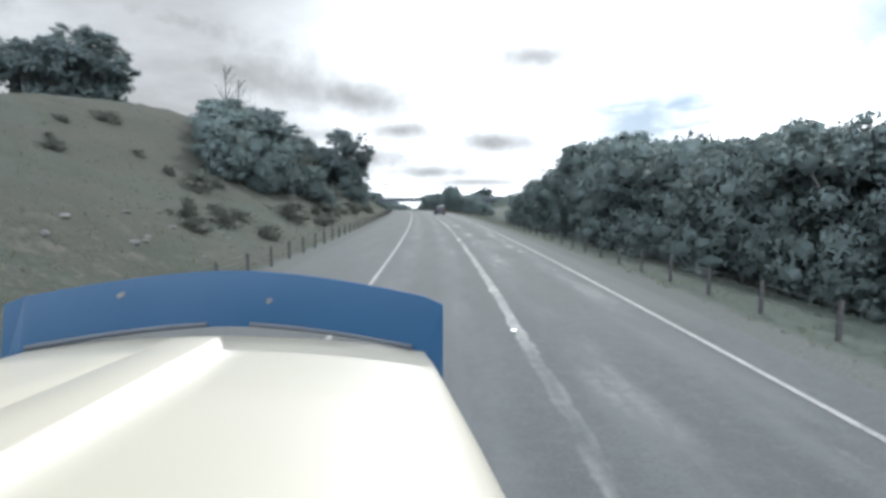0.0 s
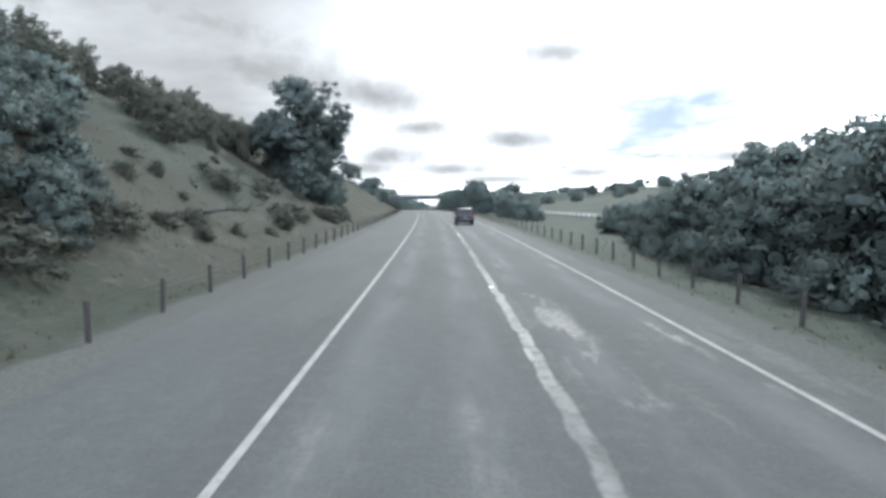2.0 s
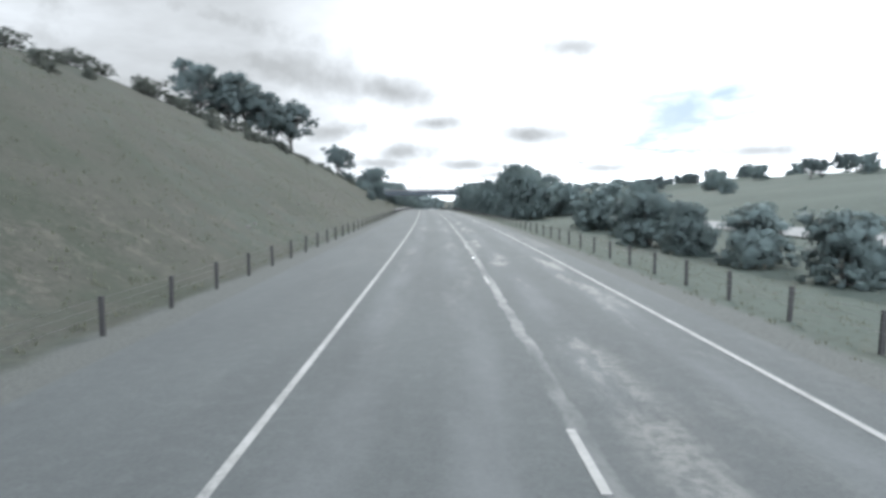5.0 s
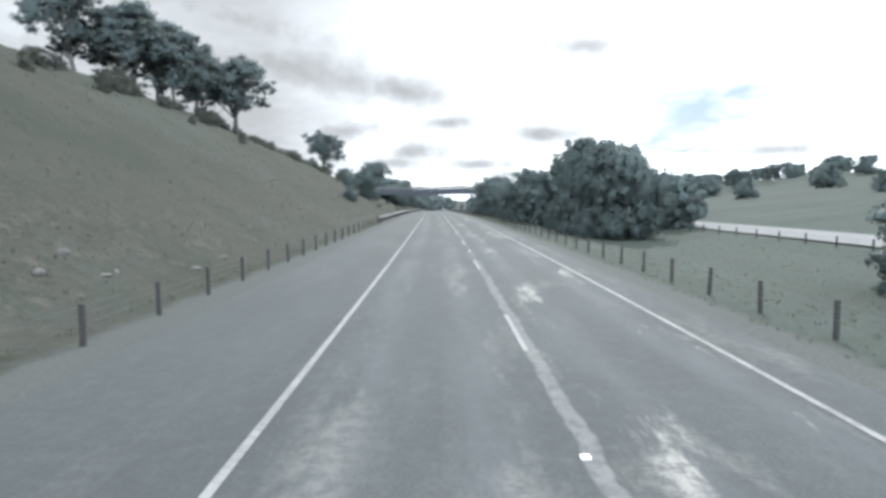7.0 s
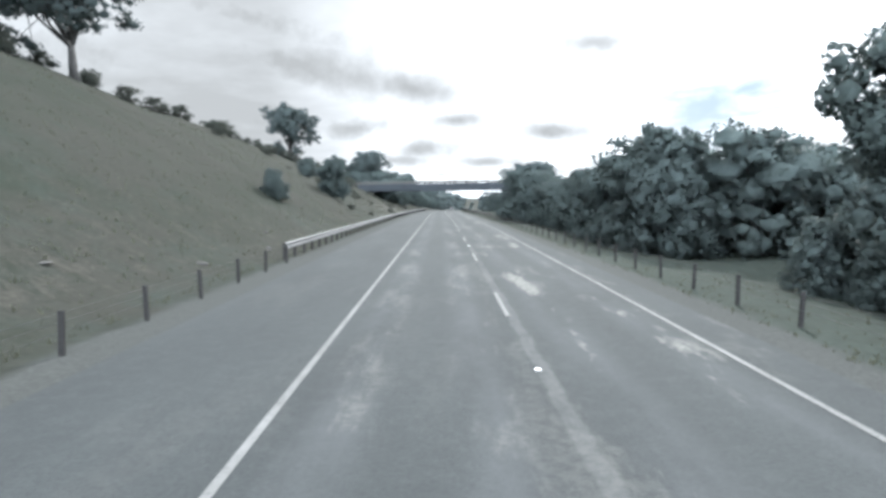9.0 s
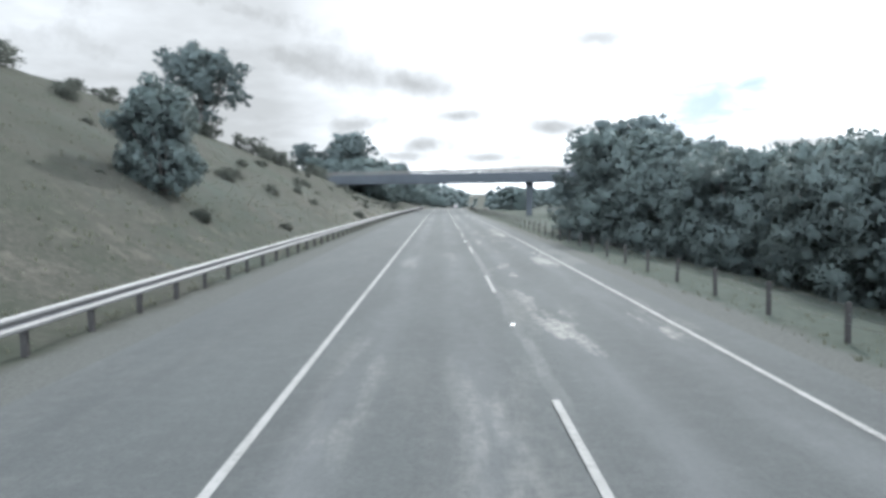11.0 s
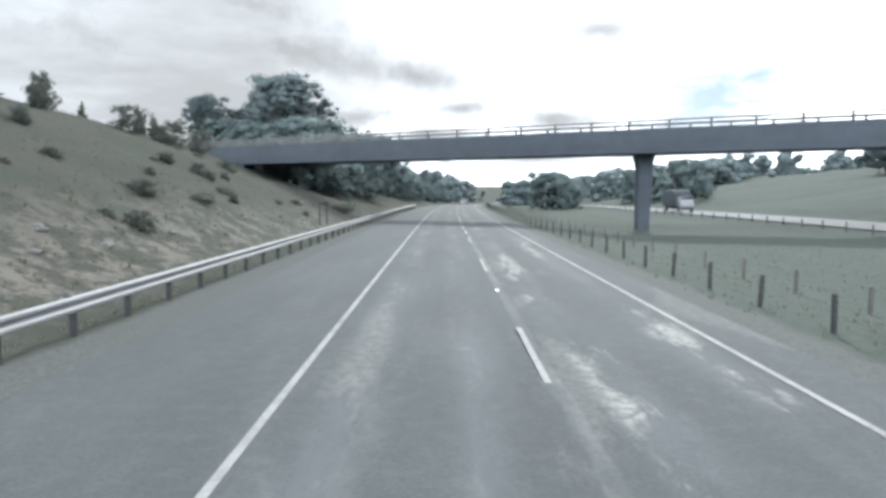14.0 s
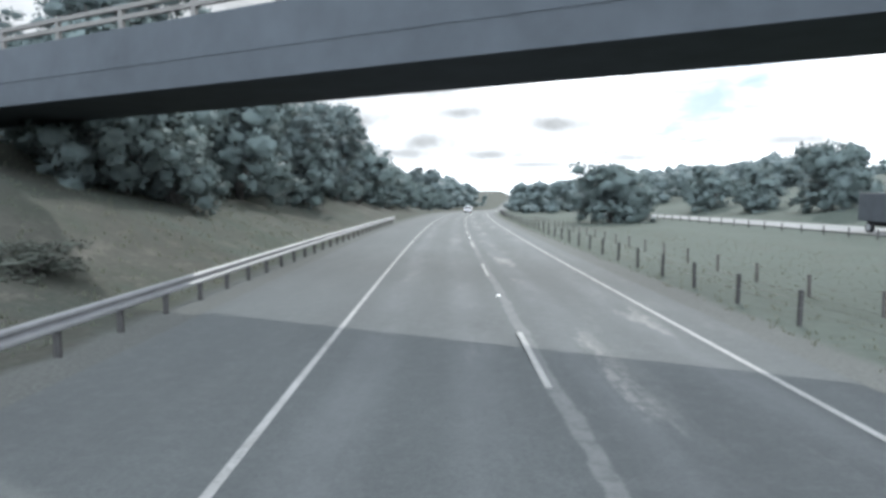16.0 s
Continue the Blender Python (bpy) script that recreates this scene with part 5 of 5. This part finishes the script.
def build_big_rig():
    """The bonneted truck: white bonnet, blue insect shield. Its own zero is under the camera's place, y forwards."""
    rig = empty("truck", "white bonneted truck with blue acrylic insect shield", "truck", m=at(0, 0, 0) @ Matrix.Rotation(math.atan(0.018), 4, "X"))
    mid, eye = -0.70, RIDE
    # bonnet: across from -1 to 1, along from the cab to the nose
    xs = [-1.0, -0.985, -0.96, -0.92, -0.8, -0.6, -0.4, -0.23, -0.21, -0.19, -0.165, -0.15, -0.05, 0.04, 0.055, 0.08, 0.2, 0.4, 0.6, 0.8, 0.92, 0.96, 0.985, 1.0]
    ys = [0.16, 0.5, 0.9, 1.3, 1.6, 1.8, 1.84, 1.88, 1.99, 2.03]
    verts = []
    for y in ys:
        half = float(np.interp(y, [0.16, 1.0, 1.9, 2.0, 2.03], [0.92, 0.845, 0.71, 0.69, 0.66]))
        crown = float(np.interp(y, [0.16, 1.0, 1.85, 2.0, 2.03], [-0.385, -0.415, -0.448, -0.446, -0.49]))
        for x in xs:
            a = abs(x)
            z = crown - 0.050 * a ** 2
            if a > 0.9:
                z -= 0.10 * ((a - 0.9) / 0.1) ** 2
            z += float(np.interp(x, [-0.23, -0.21, -0.19, -0.165, -0.15, -0.05, 0.04, 0.055, 0.08, 0.2], [0, -0.012, -0.008, 0.024, 0.030, 0.034, 0.034, 0.030, 0, 0])) * (1.0 if y < 1.85 else 0.0)
            verts.append((mid + half * x, y, eye + z))
    n = len(xs)
    faces = [(i * n + j, i * n + j + 1, (i + 1) * n + j + 1, (i + 1) * n + j) for i in range(len(ys) - 1) for j in range(n - 1)]
    # sides and nose down to the bumper
    k = len(verts)
    rim = [i * n for i in range(len(ys))] + [(len(ys) - 1) * n + j for j in range(1, n)] + [i * n + n - 1 for i in range(len(ys) - 2, -1, -1)]
    for i in rim:
        x, y, z = verts[i]
        verts.append((mid + (x - mid) * 1.06, y + (0.06 if y > 1.95 else 0.0), 1.0))
    faces += [(rim[i], rim[i + 1], k + i + 1, k + i) for i in range(len(rim) - 1)]
    bonnet = mesh_part("bonnet", verts, faces, WHITE_PAINT, rig, "white painted bonnet with a raised centre rib", None, True)
    # insect shield: a bowed plate, highest in the middle
    verts, m = [], 25
    for side in (0.0, 0.008):
        for i in range(m):
            f = -1 + 2 * i / (m - 1)
            x = mid + 0.70 * f
            y = 2.06 - 0.10 * f * f + side
            top = eye - 0.245 - 0.085 * abs(f) ** 1.6
            low = eye - 0.425 - 0.075 * abs(f) ** 1.5
            drop = 0.09 if abs(f) > 0.93 else 0.0
            verts += [(x, y - 0.02, low - drop), (x, y + 0.02, top - (0.012 if abs(f) == 1 else 0.0))]
    h = 2 * m
    faces = [(2 * i, 2 * i + 1, 2 * i + 3, 2 * i + 2) for i in range(m - 1)] + [(h + 2 * i, h + 2 * i + 2, h + 2 * i + 3, h + 2 * i + 1) for i in range(m - 1)]
    faces += [(2 * i + 1, h + 2 * i + 1, h + 2 * i + 3, 2 * i + 3) for i in range(m - 1)] + [(2 * i, 2 * i + 2, h + 2 * i + 2, h + 2 * i) for i in range(m - 1)] + [(0, h, h + 1, 1), (2 * m - 2, 2 * m - 1, h + 2 * m - 1, h + 2 * m - 2)]
    shield = mesh_part("insect_shield", verts, faces, BLUE_ACRYLIC, rig, "bowed blue acrylic insect shield")
    for a, b in ((-0.88, -0.10), (0.10, 0.86)):
        bm = bmesh.new()
        pts = [(mid + 0.70 * f, 2.02 - 0.10 * f * f, eye - 0.412 - 0.075 * abs(f) ** 1.5) for f in np.linspace(a, b, 10)]
        tube(bm, pts, [0.009] * 10, 6)
        part("mount_strip", bm, STRIP, shield, "grey mounting strip", True)
    for f, z in ((-0.485, 0.316), (0.19, 0.338)):
        bm = bmesh.new()
        drum(bm, (mid + 0.70 * f, 2.03 - 0.10 * f * f, eye - z), (0, 1, 0.1), 0.007, 0.03, 10)
        part("bolt", bm, STEEL, shield)
    # nose, bumper, guards, cab, wheels
    bm = bmesh.new()
    cuboid(bm, mid - 0.52, mid + 0.52, 2.06, 2.12, 1.05, 2.0, 0.03)
    part("grille", bm, CHROME, rig)
    bm = bmesh.new()
    cuboid(bm, mid - 1.22, mid + 1.22, 1.95, 2.35, 0.42, 0.95, 0.08)
    part("bumper", bm, CHROME, rig, "polished bumper")
    for x in (-1, 1):
        bm = bmesh.new()
        pts = [(mid + x * 1.0, 1.25 + 0.62 * math.cos(a), 0.62 + 0.60 * math.sin(a)) for a in np.linspace(0.0, math.pi, 12)]
        loft(bm, [[(p[0] - 0.24, p[1], p[2]), (p[0] + 0.24, p[1], p[2]), (p[0] + 0.24, p[1], p[2] + 0.04), (p[0] - 0.24, p[1], p[2] + 0.04)] for p in pts])
        part("mudguard", bm, WHITE_PAINT, rig, "", True)
    bm = bmesh.new()
    loft(bm, [[(mid + x * f, y, z) for x, y in ((-1.12, y0), (1.12, y0), (1.12, -1.9), (-1.12, -1.9))] for f, y0, z in ((1.0, 0.10, 0.7), (1.0, 0.12, 2.22), (0.98, -0.18, 2.66), (0.94, -0.55, 3.25), (0.86, -0.75, 3.38))])
    part("cab", bm, WHITE_PAINT, rig, "white sleeper cab")
    bm = bmesh.new()
    vs = [bm.verts.new((mid + x, y, z)) for x, y, z in ((-1.0, 0.075, 2.30), (1.0, 0.075, 2.30), (0.95, -0.505, 3.17), (-0.95, -0.505, 3.17), (-1.0, 0.055, 2.30), (1.0, 0.055, 2.30), (0.95, -0.525, 3.17), (-0.95, -0.525, 3.17))]
    for q in ((0, 1, 2, 3), (7, 6, 5, 4), (0, 4, 5, 1), (1, 5, 6, 2), (2, 6, 7, 3), (3, 7, 4, 0)):
        bm.faces.new([vs[i] for i in q])
    part("windscreen", bm, TINT, rig)
    bm = bmesh.new()
    cuboid(bm, mid - 0.42, mid + 0.42, -5.2, 2.0, 0.62, 0.9, 0.02)
    part("chassis", bm, BLACK, rig)
    add_wheels(rig, [(mid + x, y) for x, y in ((-1.0, 1.25), (1.0, 1.25))], 0.51, 0.28, CHROME)
    add_wheels(rig, [(mid + x, y) for x, y in ((-0.9, -3.2), (0.9, -3.2), (-0.9, -4.5), (0.9, -4.5))], 0.51, 0.5, CHROME)


build_big_rig()
